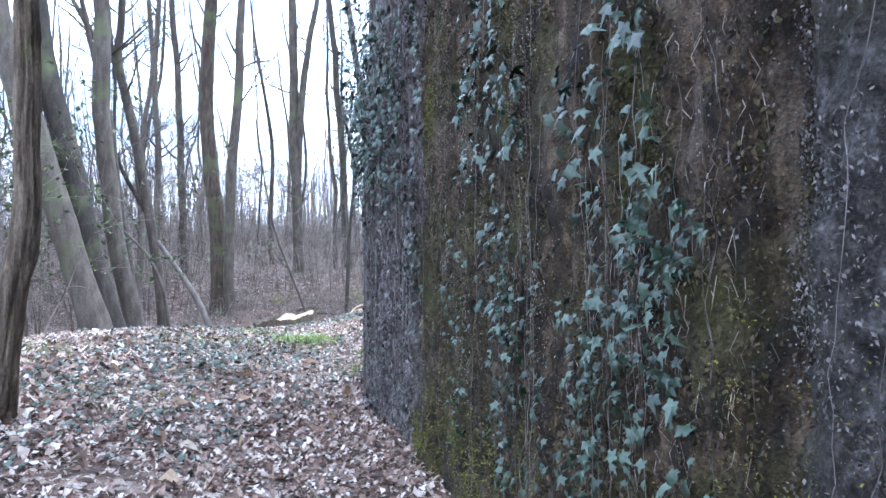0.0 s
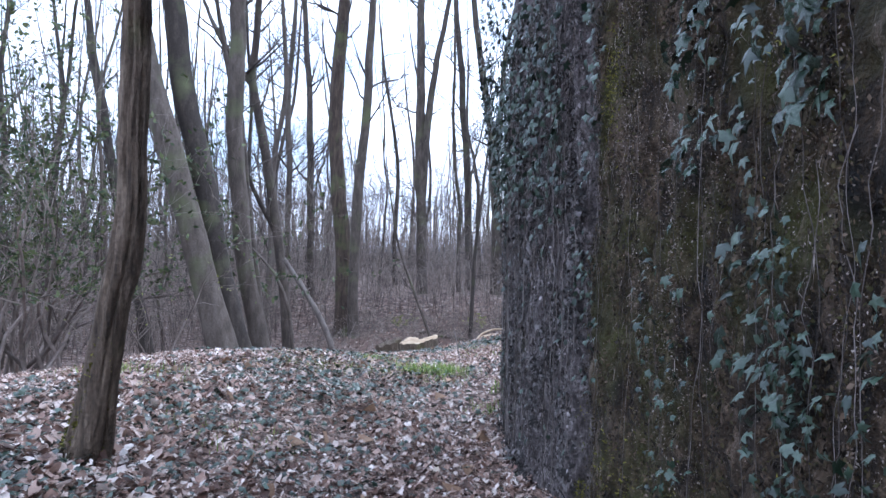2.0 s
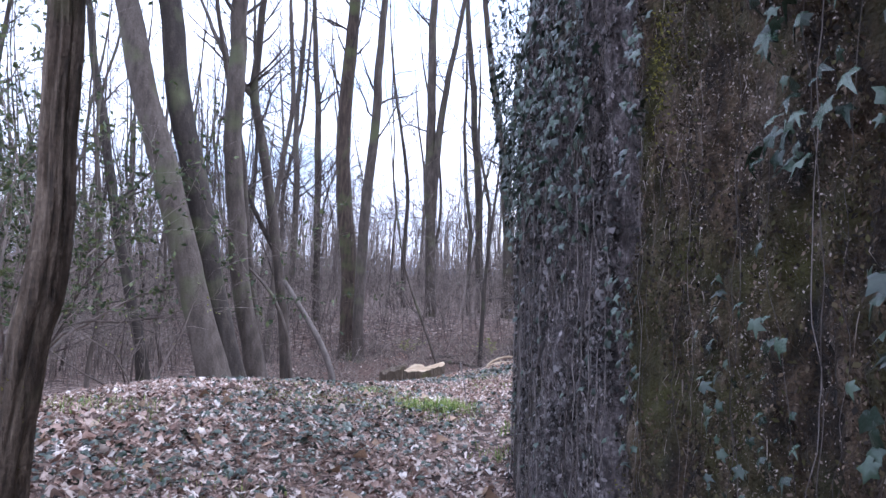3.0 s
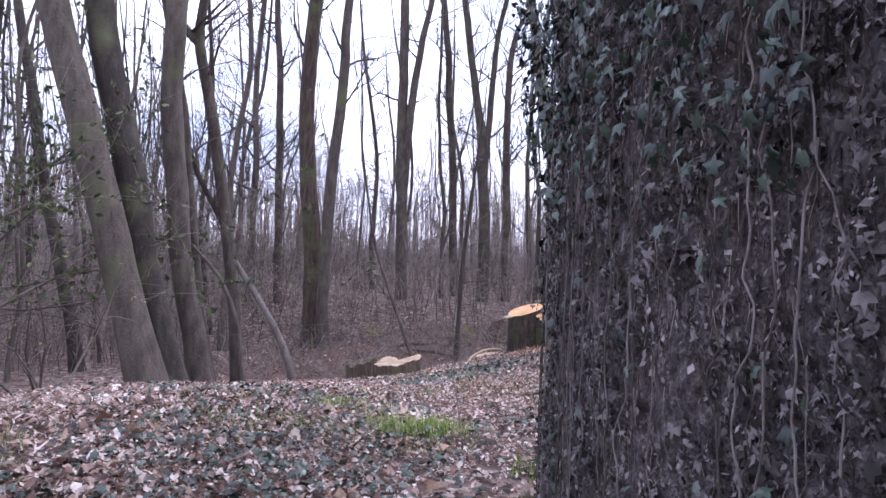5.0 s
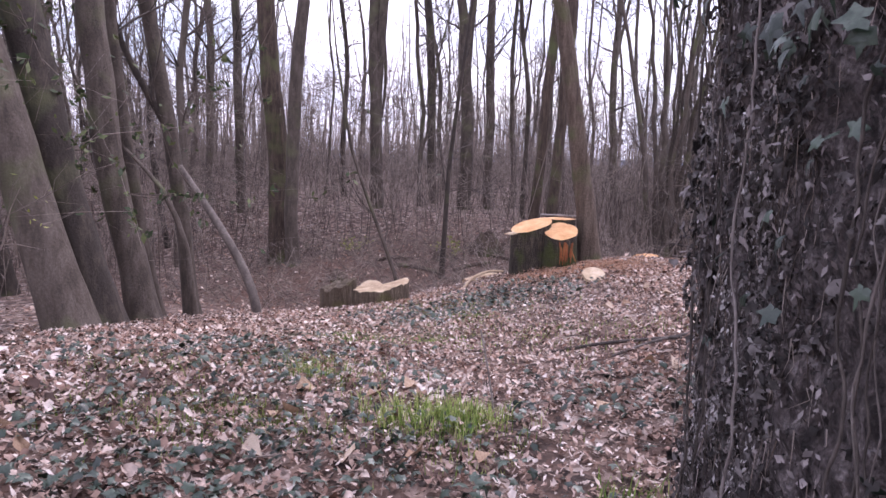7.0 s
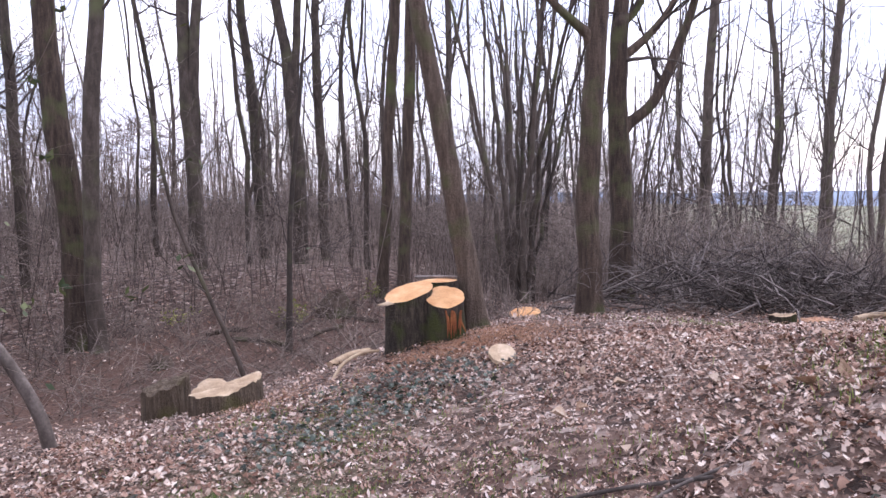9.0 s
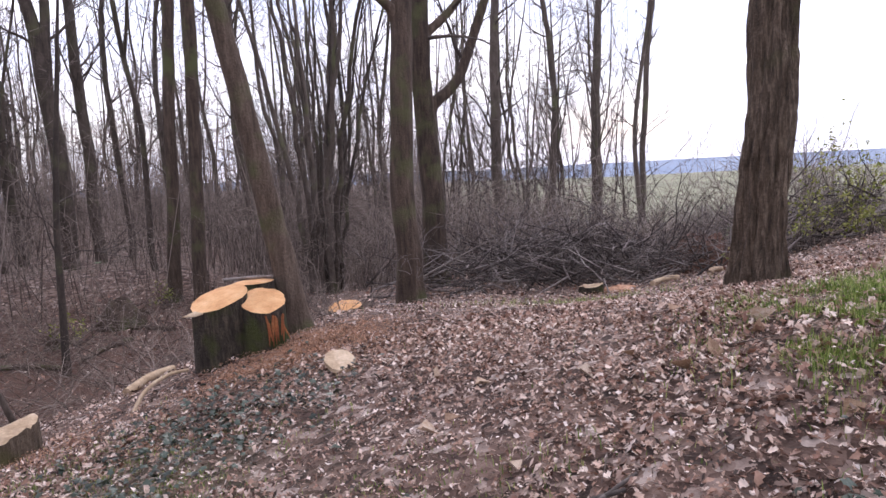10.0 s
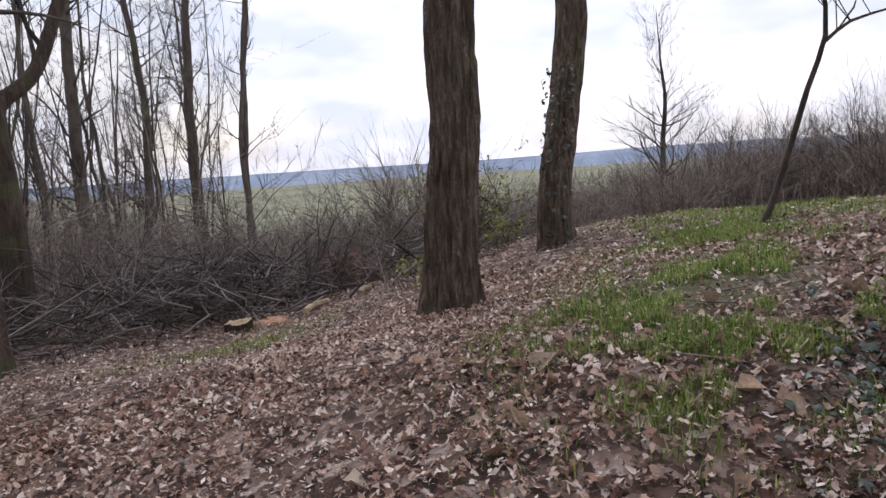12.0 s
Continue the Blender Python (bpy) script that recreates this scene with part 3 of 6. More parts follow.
def tree(label, ctrl, bark=BARK_GREY, height=15, first=3.0, boughs=16, reach=2.6, seed=1, limbs=(), furrow=0.0, sides=14, flare=0.35,
         fork=(), name="tree", group="", depth=2):
    rng = np.random.default_rng(seed)
    x, y, z = ctrl[0][:3]
    z = float(floor_z(x, y))
    thing = base_at(name, x, y, z)
    g = Geo()
    line = rough_trunk(g, finish(ctrl, height, rng.uniform(-1, 1)), sides, 0.1 if sides > 20 else (0.7 if name == "forest_tree" else 0.35), furrow, flare, rng.integers(4, 7), seed)
    for f in fork:
        rough_trunk(g, finish(f, height * 0.9, rng.uniform(-1, 1)), max(8, sides - 4), 0.3, furrow, 0.0, 5, seed)
    part("trunk", g, bark, thing, origin=(x, y, z))
    for limb in limbs:
        g = Geo()
        p = curve_through(limb, 0.15)
        g.tube(p[:, :3], p[:, 3], 9)
        part("limb", g, bark, thing, origin=(x, y, z))
    g = Geo()
    for lines in [line] + [curve_through(finish(f, height * 0.9), 0.3) for f in fork]:
        ok = np.nonzero(lines[:, 2] > z + first)[0]
        for _ in range(int(boughs * (0.95 if name == "forest_tree" else 1.4)) // (1 + len(fork))):
            k = rng.choice(ok[:-1])
            a = rng.uniform(0, 2 * np.pi)
            steep = rng.uniform(0.35, 1.2)
            s = (lines[k, 2] - z) / height
            grow(g, lines[k, :3], (math.cos(a), math.sin(a), steep), reach * rng.uniform(0.5, 1.1) * (1.15 - 0.75 * s), min(0.045, lines[k, 3] * rng.uniform(0.2, 0.4)), depth, rng, 0.35, 0.45 if name == "forest_tree" else 0.36, 0.65 if name == "forest_tree" else 1.15, 0.0075 if name == "forest_tree" or y > 17 else 0.004)
    for limb in limbs:
        p = curve_through(limb, 0.3)
        for _ in range(6):
            k = rng.integers(1, len(p))
            grow(g, p[k, :3], rng.normal(0, 0.6, 3) + np.array((0, 0, 0.8)), 1.6, p[k, 3] * 0.45, depth, rng)
        end = p[-1, :3] - p[-2, :3]
        grow(g, p[-1, :3], end / np.linalg.norm(end), 2.5, p[-1, 3], depth, rng)
    part("crown", g, TWIG, thing, origin=(x, y, z))
    return tagged(thing, label, "tree", group)


# ---- the giant ivy-clad tree beside the path ----
def outline(points, fine=0.022, coarse=0.11):
    """A closed curve through the points, close-set on the side that faces the path."""
    c = np.array(points, float)
    n = len(c)
    out = []
    for i in range(n):
        a, b, d, e = c[i - 1], c[i], c[(i + 1) % n], c[(i + 2) % n]
        k = max(2, int(np.linalg.norm(d - b) / (fine if (b + d)[0] / 2 < c[:, 0].mean() + 0.1 else coarse)))
        s = np.linspace(0, 1, k, endpoint=False)[:, None]
        out.append(0.5 * (2 * b + (d - a) * s + (2 * a - 5 * b + 4 * d - e) * s ** 2 + (3 * b - a - 3 * d + e) * s ** 3))
    return np.vstack(out)


STEM_DARK = ((0.76, 1.42), (0.86, 1.05), (1.1, 0.5), (1.6, 0.2), (2.2, 0.4), (2.5, 1.0), (2.2, 1.6), (1.4, 1.75))
STEM_MOSSY = ((0.74, 1.5), (0.57, 2.03), (0.4, 2.6), (0.25, 3.25), (0.09, 3.8), (-0.06, 4.2), (-0.15, 4.48), (0.0, 4.75), (0.6, 4.9), (1.6, 4.5), (2.2, 3.4), (2.2, 2.2), (1.5, 1.4))
STEM_GREY = ((-0.22, 4.74), (-0.3, 5.05), (-0.48, 5.45), (-0.62, 5.85), (-0.75, 6.35), (-0.86, 6.9), (-0.905, 7.3), (-0.84, 7.6), (-0.4, 7.85), (0.4, 7.8), (1.0, 6.9), (1.0, 5.6), (0.4, 4.75))


def swell(s, z, ripple, seed):
    """How far the giant's bark stands out at a place along its outline."""
    groove = np.abs(2 * fbm(s * 5.0 + seed, z * 0.7, seed, 4) - 0.95)
    return -0.03 + 0.05 * (fbm(s * 1.6 + seed, z * 0.8, seed) - 0.5) + ripple * (0.45 - groove) + 0.11 * (fbm(s * 9, z * 3.6, seed) - 0.5) + 0.075 * (fbm(s * 24, z * 19, seed, 3) - 0.5)


def giant_stem(points, ripple, seed, height):
    o = outline(points)
    n = len(o)
    d = np.roll(o, -1, 0) - np.roll(o, 1, 0)
    nrm = np.stack([d[:, 1], -d[:, 0]], -1)
    nrm /= np.linalg.norm(nrm, axis=1)[:, None]
    if np.sum(nrm * (o - o.mean(0))) < 0:
        nrm = -nrm
    s = np.concatenate([[0], np.cumsum(np.linalg.norm(np.diff(o, axis=0), axis=1))])
    low = floor_z(o[:, 0], o[:, 1]) - 0.15
    zs = np.concatenate([np.arange(0, 3.4, 0.022), np.linspace(3.5, height, 22)])
    z = low[None] + zs[:, None] * (1 - 0.0)
    mid = o.mean(0)
    taper = 1 - 0.45 * np.clip((zs - 3.4) / (height - 3.4), 0, 1) ** 1.5
    off = swell(s[None], z, ripple, seed) + 0.09 * np.exp(-zs[:, None] / 0.22) * (0.5 + fbm(s[None] * 2.5, seed, 0))
    xy = mid + (o - mid)[None] * taper[:, None, None] + nrm[None] * off[..., None]
    g = Geo()
    v = np.concatenate([xy, z[..., None]], -1)
    m = len(zs)
    i, j = np.meshgrid(np.arange(m - 1), np.arange(n), indexing="ij")
    g.add(v.reshape(-1, 3), np.stack([i * n + j, i * n + (j + 1) % n, (i + 1) * n + (j + 1) % n, (i + 1) * n + j], -1).reshape(-1, 4))
    top = v[-1]
    g.add(np.vstack([top, top.mean(0) + (0, 0, 0.5)]), [(k, (k + 1) % n, n) for k in range(n)])
    low_rows = zs < 3.38
    side = (nrm[:, 0] < 0.25)
    skin = v[low_rows][:, side].reshape(-1, 3)
    out = np.broadcast_to(nrm[side][None], (low_rows.sum(), side.sum(), 2)).reshape(-1, 2)
    return g, skin, out


FACE = np.array([(0.85, 1.08), (0.74, 1.48), (0.57, 2.03), (0.4, 2.6), (0.25, 3.25), (0.09, 3.8), (-0.06, 4.2), (-0.15, 4.48), (-0.22, 4.74), (-0.3, 5.05), (-0.48, 5.45),
                 (-0.62, 5.85), (-0.75, 6.35), (-0.86, 6.9), (-0.905, 7.3), (-0.90, 7.5)])


def on_face(y, out=0.03):
    """A place on the giant's side that faces the path, and the way out of it."""
    x = np.interp(y, FACE[:, 1], FACE[:, 0])
    x2 = np.interp(y + 0.15, FACE[:, 1], FACE[:, 0])
    t = np.array((x2 - x, 0.15)) if y < 7.35 else np.array((0.0, 1.0))
    nrm = np.array((-t[1], t[0])) / np.linalg.norm(t)
    return np.array((x, y)) + nrm * out, nrm


giant = base_at("ivy_clad_tree", 0.6, 4.5, -0.2)
tagged(giant, "massive fused old trunk covered in moss and green ivy", "tree")
SKIN = {}
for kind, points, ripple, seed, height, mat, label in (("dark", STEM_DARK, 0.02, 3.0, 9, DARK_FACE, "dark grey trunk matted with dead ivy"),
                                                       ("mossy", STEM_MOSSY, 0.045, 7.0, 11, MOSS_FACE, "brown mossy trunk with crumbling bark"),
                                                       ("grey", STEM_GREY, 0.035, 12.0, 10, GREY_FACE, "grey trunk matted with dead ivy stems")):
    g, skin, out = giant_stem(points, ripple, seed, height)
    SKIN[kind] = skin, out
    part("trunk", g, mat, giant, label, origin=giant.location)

STAR = [(90, 1.2), (66, 0.52), (30, 0.82), (0, 0.46), (-38, 0.62), (-76, 0.34), (-90, 0.16), (-104, 0.34), (-142, 0.62), (180, 0.46), (150, 0.82), (114, 0.52)]
STAR_XY = np.array([(r * math.cos(radians(a)), r * math.sin(radians(a))) for a, r in STAR])


def star_leaf(rng, size):
    """An ivy leaf, tip along +y, cupped, with its middle at the origin."""
    xy = STAR_XY * (1 + rng.uniform(-0.2, 0.2, (len(STAR_XY), 1))) * np.array((rng.uniform(0.6, 1.0), 1.0))
    z = -0.3 * np.hypot(xy[:, 0], xy[:, 1]) ** 2 + rng.uniform(-0.3, 0.25) * np.abs(xy[:, 0]) + rng.uniform(-0.09, 0.09, len(xy))
    v = np.vstack([np.column_stack([xy, z]), (0, 0, 0.04)]) * size
    return v, [(k, (k + 1) % len(STAR_XY), len(STAR_XY)) for k in range(len(STAR_XY))]


def hang(rng, out2, stand=0.5):
    """Turn of a leaf on a wall: face outwards, tip down and aside."""
    n = np.array((out2[0], out2[1], rng.uniform(0.0, 1.2) * stand * 2)) + rng.normal(0, 0.42, 3)
    n /= np.linalg.norm(n)
    tip = np.array((0, 0, -1.0)) + rng.normal(0, 0.45, 3)
    tip -= n * tip.dot(n)
    tip /= np.linalg.norm(tip)
    return np.stack([np.cross(tip, n), tip, n], -1)


rng = np.random.default_rng(5)
# hanging strands: place along the face, top, foot, leaves, leaf size
STRANDS = [(3.45, 2.6, 1.45, 26, 0.06), (3.55, 1.3, 0.1, 22, 0.04), (3.3, 2.5, 1.5, 16, 0.06), (2.74, 2.7, 1.5, 30, 0.058), (2.86, 1.3, 0.75, 34, 0.036), (2.76, 1.0, 0.2, 44, 0.036),
           (2.95, 1.35, 0.3, 20, 0.036), (2.05, 2.2, 1.35, 16, 0.056), (2.22, 1.7, 1.3, 10, 0.05), (1.87, 1.9, 1.3, 16, 0.05), (2.08, 1.34, 0.2, 42, 0.036), (2.2, 1.0, 0.3, 30, 0.036),
           (1.93, 1.3, 0.75, 36, 0.036), (1.85, 0.9, 0.2, 22, 0.036), (1.68, 1.3, 0.2, 34, 0.04), (1.75, 1.2, 0.85, 16, 0.036), (4.38, 2.6, 1.5, 34, 0.042), (4.36, 1.2, 0.5, 18, 0.034),
           (3.05, 2.3, 0.85, 34, 0.05), (2.5, 1.2, 0.3, 22, 0.034), (3.75, 1.2, 0.1, 16, 0.034), (4.48, 1.3, 0.9, 10, 0.04)]
leaves, mats = [], Geo()
stems = []
for y0, top, foot, count, size in STRANDS:
    line, y = [], y0 + rng.normal(0, 0.02)
    zz = top + 0.4
    ground_here = float(floor_z(on_face(y0)[0][0], y0))
    while zz > min(foot, ground_here + 0.4) - 0.3:
        q, _ = on_face(y, 0.025)
        line.append((*q, zz))
        y += rng.normal(0, 0.018)
        zz -= 0.09
    stems.append((line, rng.uniform(0.0007, 0.0013)))
    for _ in range(int(count * 2.6)):
        z = rng.uniform(foot, top)
        yy = y0 + 0.035 * math.sin(z * 5.0 + y0 * 9) + rng.normal(0, 0.045)
        q, nrm = on_face(yy, rng.uniform(0.03, 0.1))
        leaves.append((np.array((*q, z)), hang(rng, nrm), size * rng.uniform(0.4, 1.0)))
# dense curtain on the grey trunk's upper part, thinning downwards
for _ in range(3000):
    y = rng.uniform(4.95, 7.55)
    z = 1.25 + abs(rng.normal(0, 1.0)) + 0.5 * max(0, fbm(y * 3.0, 2.0) - 0.4) + (0.35 if y > 6.9 else 0.0)
    if z > 4.0 or rng.random() > min(1.0, max(0.1, (z - 1.25) / 0.9)) * (1.0 if y < 5.6 or y > 6.9 else 0.6):
        continue
    q, nrm = on_face(min(y, 7.5), rng.uniform(0.03, 0.14 + 0.14 * min(1.0, max(0.0, z - 1.7))))
    leaves.append((np.array((*q, z)), hang(rng, nrm, 0.3), rng.uniform(0.026, 0.05)))
# few leaves low down on the grey trunk and on the dark one
for _ in range(90):
    y = rng.uniform(4.7, 7.3)
    q, nrm = on_face(y, 0.03)
    leaves.append((np.array((*q, rng.uniform(-0.1, 1.6))), hang(rng, nrm), rng.uniform(0.025, 0.045)))
shapes = []
for _ in range(8):
    v, f = star_leaf(rng, 1.0)
    g = Geo()
    g.add(v, f)
    shapes.append(g.mesh("ivy_leaf", IVY))
mass = Geo()
for k, (p, turn, size) in enumerate(leaves):
    if k < 300:
        ob = new("ivy_leaf", shapes[k % 8])
        ob.parent = giant
        m = Matrix([[*(turn[r] * size), p[r]] for r in range(3)] + [[0, 0, 0, 1]])
        ob.matrix_local = Matrix.Translation(-giant.location) @ m
    else:
        v, f = star_leaf(rng, size)
        mass.add(v @ turn.T + p, f)
tagged(part("ivy_foliage", mass, IVY_MANY, giant, "glossy dark green ivy leaves", origin=giant.location), kind="stuff")

# dead ivy leaves and rootlets matted over the grey and dark trunks, moss and crusts of bark on the mossy one
def on_skin(kind, n, dense, sharp=0.1, level=0.45):
    """Places on a trunk's skin, gathered into patches, and the way out of it there."""
    skin, out = SKIN[kind]
    k = rng.integers(0, len(skin), n)
    p, o = skin[k], out[k]
    keep = fbm(p[:, 1] * dense[0], p[:, 2] * dense[1], 3.0) + rng.normal(0, sharp, n) > level
    p, o = p[keep], o[keep]
    return p + rng.normal(0, 0.009, p.shape), o


def scraps(p, o, small, large, deep, stand=0.45, slim=(0.3, 0.75)):
    """Small flakes lying every way on the giant's skin."""
    g, n = Geo(), len(p)
    c = p + np.column_stack([o, np.zeros(n)]) * rng.uniform(0, deep, n)[:, None]
    nrm = np.column_stack([o, rng.uniform(-0.2, 0.7, n)]) + rng.normal(0, stand, (n, 3))
    nrm /= np.linalg.norm(nrm, axis=1)[:, None]
    t = np.stack([np.zeros(n), np.zeros(n), -np.ones(n)], -1) + rng.normal(0, 0.6, (n, 3))
    t -= nrm * np.sum(t * nrm, 1)[:, None]
    t /= np.linalg.norm(t, axis=1)[:, None]
    b = np.cross(t, nrm)
    s = (small + (large - small) * rng.random(n) ** 2)[:, None]
    w = s * rng.uniform(*slim, n)[:, None]
    v = np.stack([c - b * w, c - t * s + nrm * s * 0.15, c + b * w, c + t * s * 1.1 - nrm * s * 0.25], 1)
    g.add(v.reshape(-1, 3), np.arange(4) + 4 * np.arange(n)[:, None])
    return g


def rootlets(kind, n, dense, level, longest):
    """Thin dead rootlets hanging down the skin."""
    g = Geo()
    p, o = on_skin(kind, n, dense, 0.06, level)
    n = len(p)
    ln = rng.uniform(0.03, longest, n)[:, None]
    q = p + np.column_stack([o * 0.012, np.zeros(n)])
    drop = np.column_stack([np.zeros((n, 2)), -np.ones(n)])
    g.sprays(q, q + drop * ln * 0.5 + rng.normal(0, 0.01, (n, 3)), q + drop * ln + rng.normal(0, 0.014, (n, 3)), rng.uniform(0.0008, 0.0022, n), 0.0011)
    return g


def stuff_on_giant(name, geo, mat, label):
    tagged(part(name, geo, mat, giant, label, origin=giant.location), kind="stuff")


stuff_on_giant("dead_leaves", scraps(*on_skin("grey", 52000, (7.0, 4.0)), 0.004, 0.017, 0.03), FLAKE, "withered grey ivy leaves")
p, o = on_skin("dark", 150000, (9.0, 6.0), 0.12, 0.4)
high = p[:, 2] + rng.normal(0, 0.15, len(p)) > 0.75
stuff_on_giant("dead_leaves", scraps(p[high], o[high], 0.002, 0.007, 0.03, 0.7), DUSTY, "withered grey ivy leaves")
stuff_on_giant("moss", scraps(p[~high], o[~high], 0.002, 0.007, 0.03, 0.8), CRUMB, "olive moss and brown bark crumbs")
p, o = on_skin("mossy", 90000, (9.0, 6.0), 0.12, 0.4)
high = p[:, 1] < 1.3 + 0.3 * (p[:, 2] - 0.4) + rng.normal(0, 0.05, len(p))
stuff_on_giant("dead_leaves", scraps(p[high], o[high], 0.002, 0.007, 0.03, 0.7), DUSTY, "withered grey ivy leaves")
stuff_on_giant("moss", scraps(*on_skin("mossy", 170000, (9.0, 3.4), 0.07, 0.46), 0.003, 0.012, 0.025, 0.8), CRUMB, "olive moss and brown bark crumbs")
stuff_on_giant("bark_crust", scraps(*on_skin("mossy", 130000, (5.0, 1.2), 0.03, 0.565), 0.0015, 0.006, 0.028, 0.7), CRUST, "pale grey crusts of dead ivy")
stuff_on_giant("root_mat", rootlets("mossy", 5000, (3.2, 0.9), 0.52, 0.1), CRUST, "pale dead rootlets")
stuff_on_giant("root_mat", rootlets("grey", 5000, (6.0, 1.0), 0.48, 0.2), CRUST, "pale dead rootlets")
dusty = Geo()
for p, o in zip(*on_skin("grey", 19000, (5.0, 3.5), 0.05, 0.5)):
    v, f = star_leaf(rng, 0.012 + 0.032 * rng.random() ** 2)
    v = v * (1, 0.8, 1) + rng.normal(0, 0.003, v.shape)
    dusty.add(v @ hang(rng, o, 0.3).T + p + np.array((*(o * rng.uniform(0.005, 0.05)), 0)), f)
stuff_on_giant("dead_foliage", dusty, DUSTY, "dusty dark dead ivy leaves")
p, o = on_skin("grey", 60000, (5.0, 3.0), 0.08, 0.46)
rim = (p[:, 1] > 6.95) & (p[:, 2] < 1.7)
stuff_on_giant("lichen", scraps(p[rim], o[rim], 0.003, 0.013, 0.02), LICHEN, "pale lichen crust along the edge")

# yellow-green moss at the mossy trunk's foot and in cushions higher up
g = Geo()
for cy, cz, ry, rz, n in ((4.35, -0.1, 0.16, 0.2, 3000), (3.9, -0.1, 0.35, 0.16, 3000), (4.18, 1.95, 0.06, 0.16, 700), (3.0, 0.05, 0.6, 0.2, 4200), (1.45, 0.45, 0.15, 0.25, 2600), (1.6, 1.0, 0.12, 0.1, 900), (2.0, 0.2, 0.3, 0.2, 1500), (2.9, 1.9, 0.1, 0.2, 500)):
    y, z = np.clip(cy + rng.normal(0, ry, n), 1.1, 4.55), cz + rng.normal(0, rz, n)
    ok = fbm(y * 9, z * 7, 2.0) > 0.42
    y, z = y[ok], z[ok]
    n = len(y)
    off = rng.uniform(0.0, 0.05, n)
    c = np.stack([np.interp(y, FACE[:, 1], FACE[:, 0]) - 0.96 * off, y - 0.27 * off, z], -1)
    d = rng.normal(0, 1, (n, 3)) + (-0.9, -0.2, 0.3)
    d /= np.linalg.norm(d, axis=1)[:, None]
    e = np.cross(d, rng.normal(0, 1, (n, 3)))
    e /= np.linalg.norm(e, axis=1)[:, None]
    s = rng.uniform(0.004, 0.011, n)[:, None] * (1.0 if cy > 2.5 else 0.55)
    g.add(np.stack([c - e * s * 0.4, c + d * s * 1.6, c + e * s * 0.4], 1).reshape(-1, 3), np.arange(3) + 3 * np.arange(n)[:, None])
tagged(part("moss_cushion", g, MOSS, giant, "yellow-green moss cushions", origin=giant.location), kind="stuff")

# ivy stems that climb the grey trunk, a few on the others
for k in range(46):
    y = 4.75 + 2.75 * rng.random() if k < 32 else rng.uniform(1.2, 4.5)
    line, zz = [], -0.35
    stop = rng.uniform(1.2, 3.6)
    sway = rng.uniform(0.012, 0.024)
    while zz < stop:
        q, _ = on_face(min(max(y, 1.1), 7.5), 0.03)
        line.append((*q, zz))
        y += rng.normal(0, sway)
        zz += 0.06
    stems.append((line, 0.0012 + 0.003 * rng.random() ** 2 if k < 32 else rng.uniform(0.0006, 0.0012)))
for line, r in stems:
    if len(line) < 4:
        continue
    p = curve_through(line, 0.05)
    g = Geo()
    g.tube(p, r * (0.8 + 0.4 * np.random.default_rng(len(p)).random(len(p))), 5)
    part("ivy_stem", g, IVY_STEM, giant, origin=giant.location)
for x, y, dx, dy, r in ((0.9, 3.2, 0.5, -0.4, 0.3), (1.2, 3.6, -0.5, 0.5, 0.28), (0.1, 6.6, -0.3, 0.6, 0.28), (0.3, 6.3, 0.6, 0.2, 0.24), (1.6, 1.0, 0.5, -0.6, 0.25)):
    g, n = Geo(), Geo()
    grow(g, (x, y, 8.6), (dx, dy, 0.9), 5.5, r, 2, rng)
    part("limb", g, BARK_GREY, giant, origin=giant.location)


# ---- trees round the clearing ----
slim = tree("slim crooked tree with furrowed bark and mossy foot beside the path",
            [(-2.92, 4.30, -0.1, 0.15), (-2.82, 4.30, 0.08, 0.115), (-2.76, 4.30, 0.44, 0.090), (-2.68, 4.30, 0.88, 0.079), (-2.64, 4.30, 1.02, 0.086), (-2.58, 4.30, 1.41, 0.074), (-2.55, 4.30, 1.87, 0.071), (-2.53, 4.30, 2.36, 0.070), (-2.52, 4.30, 2.57, 0.070)],
            BARK_FURROW, 9, 4.6, 10, 1.6, 11, furrow=0.55, sides=44, flare=0.12)
g = Geo()
for _ in range(2600):
    z = abs(rng.normal(0, 0.28))
    a = rng.uniform(0, 6.28)
    if fbm(math.cos(a) * 2 + 4, z * 3.0, math.sin(a) * 2) < 0.45 + 0.25 * z:
        continue
    p = np.array((-2.85 + 0.22 * z + (0.08 + 0.05 * math.exp(-z / 0.15)) * math.cos(a), 4.3 + (0.08 + 0.05 * math.exp(-z / 0.15)) * math.sin(a), 0.02 + z))
    d = rng.normal(0, 0.6, 3) + np.array((math.cos(a), math.sin(a), 0.3))
    d /= np.linalg.norm(d)
    e = np.cross(d, rng.normal(0, 1, 3))
    s = rng.uniform(0.006, 0.016)
    g.add([p - e * s * 0.5, p + d * s * 1.6, p + e * s * 0.5], [(0, 1, 2)])
tagged(part("moss", g, MOSS, slim, "green moss round the foot", origin=slim.location), kind="stuff")
tree("leaning grey-brown tree in a group above the ditch", [(-5.97, 11.5, -0.9, 0.27), (-6.06, 11.5, -0.6, 0.255), (-6.6, 11.5, 1.19, 0.248), (-7.15, 11.5, 2.92, 0.244), (-7.62, 11.5, 4.35, 0.233)],
     BARK_GREY, 17, 6, 16, 3.2, 12, furrow=0.1, sides=26, group="leaning trees")
tree("leaning grey-brown tree in a group above the ditch", [(-5.95, 12.0, -1.0, 0.27), (-6.07, 12, -0.68, 0.25), (-6.55, 12, 1.19, 0.233), (-7.0, 12, 3.03, 0.228), (-7.28, 12, 4.52, 0.222)],
     BARK_GREY, 17, 6, 16, 3.2, 13, furrow=0.1, sides=26, group="leaning trees")
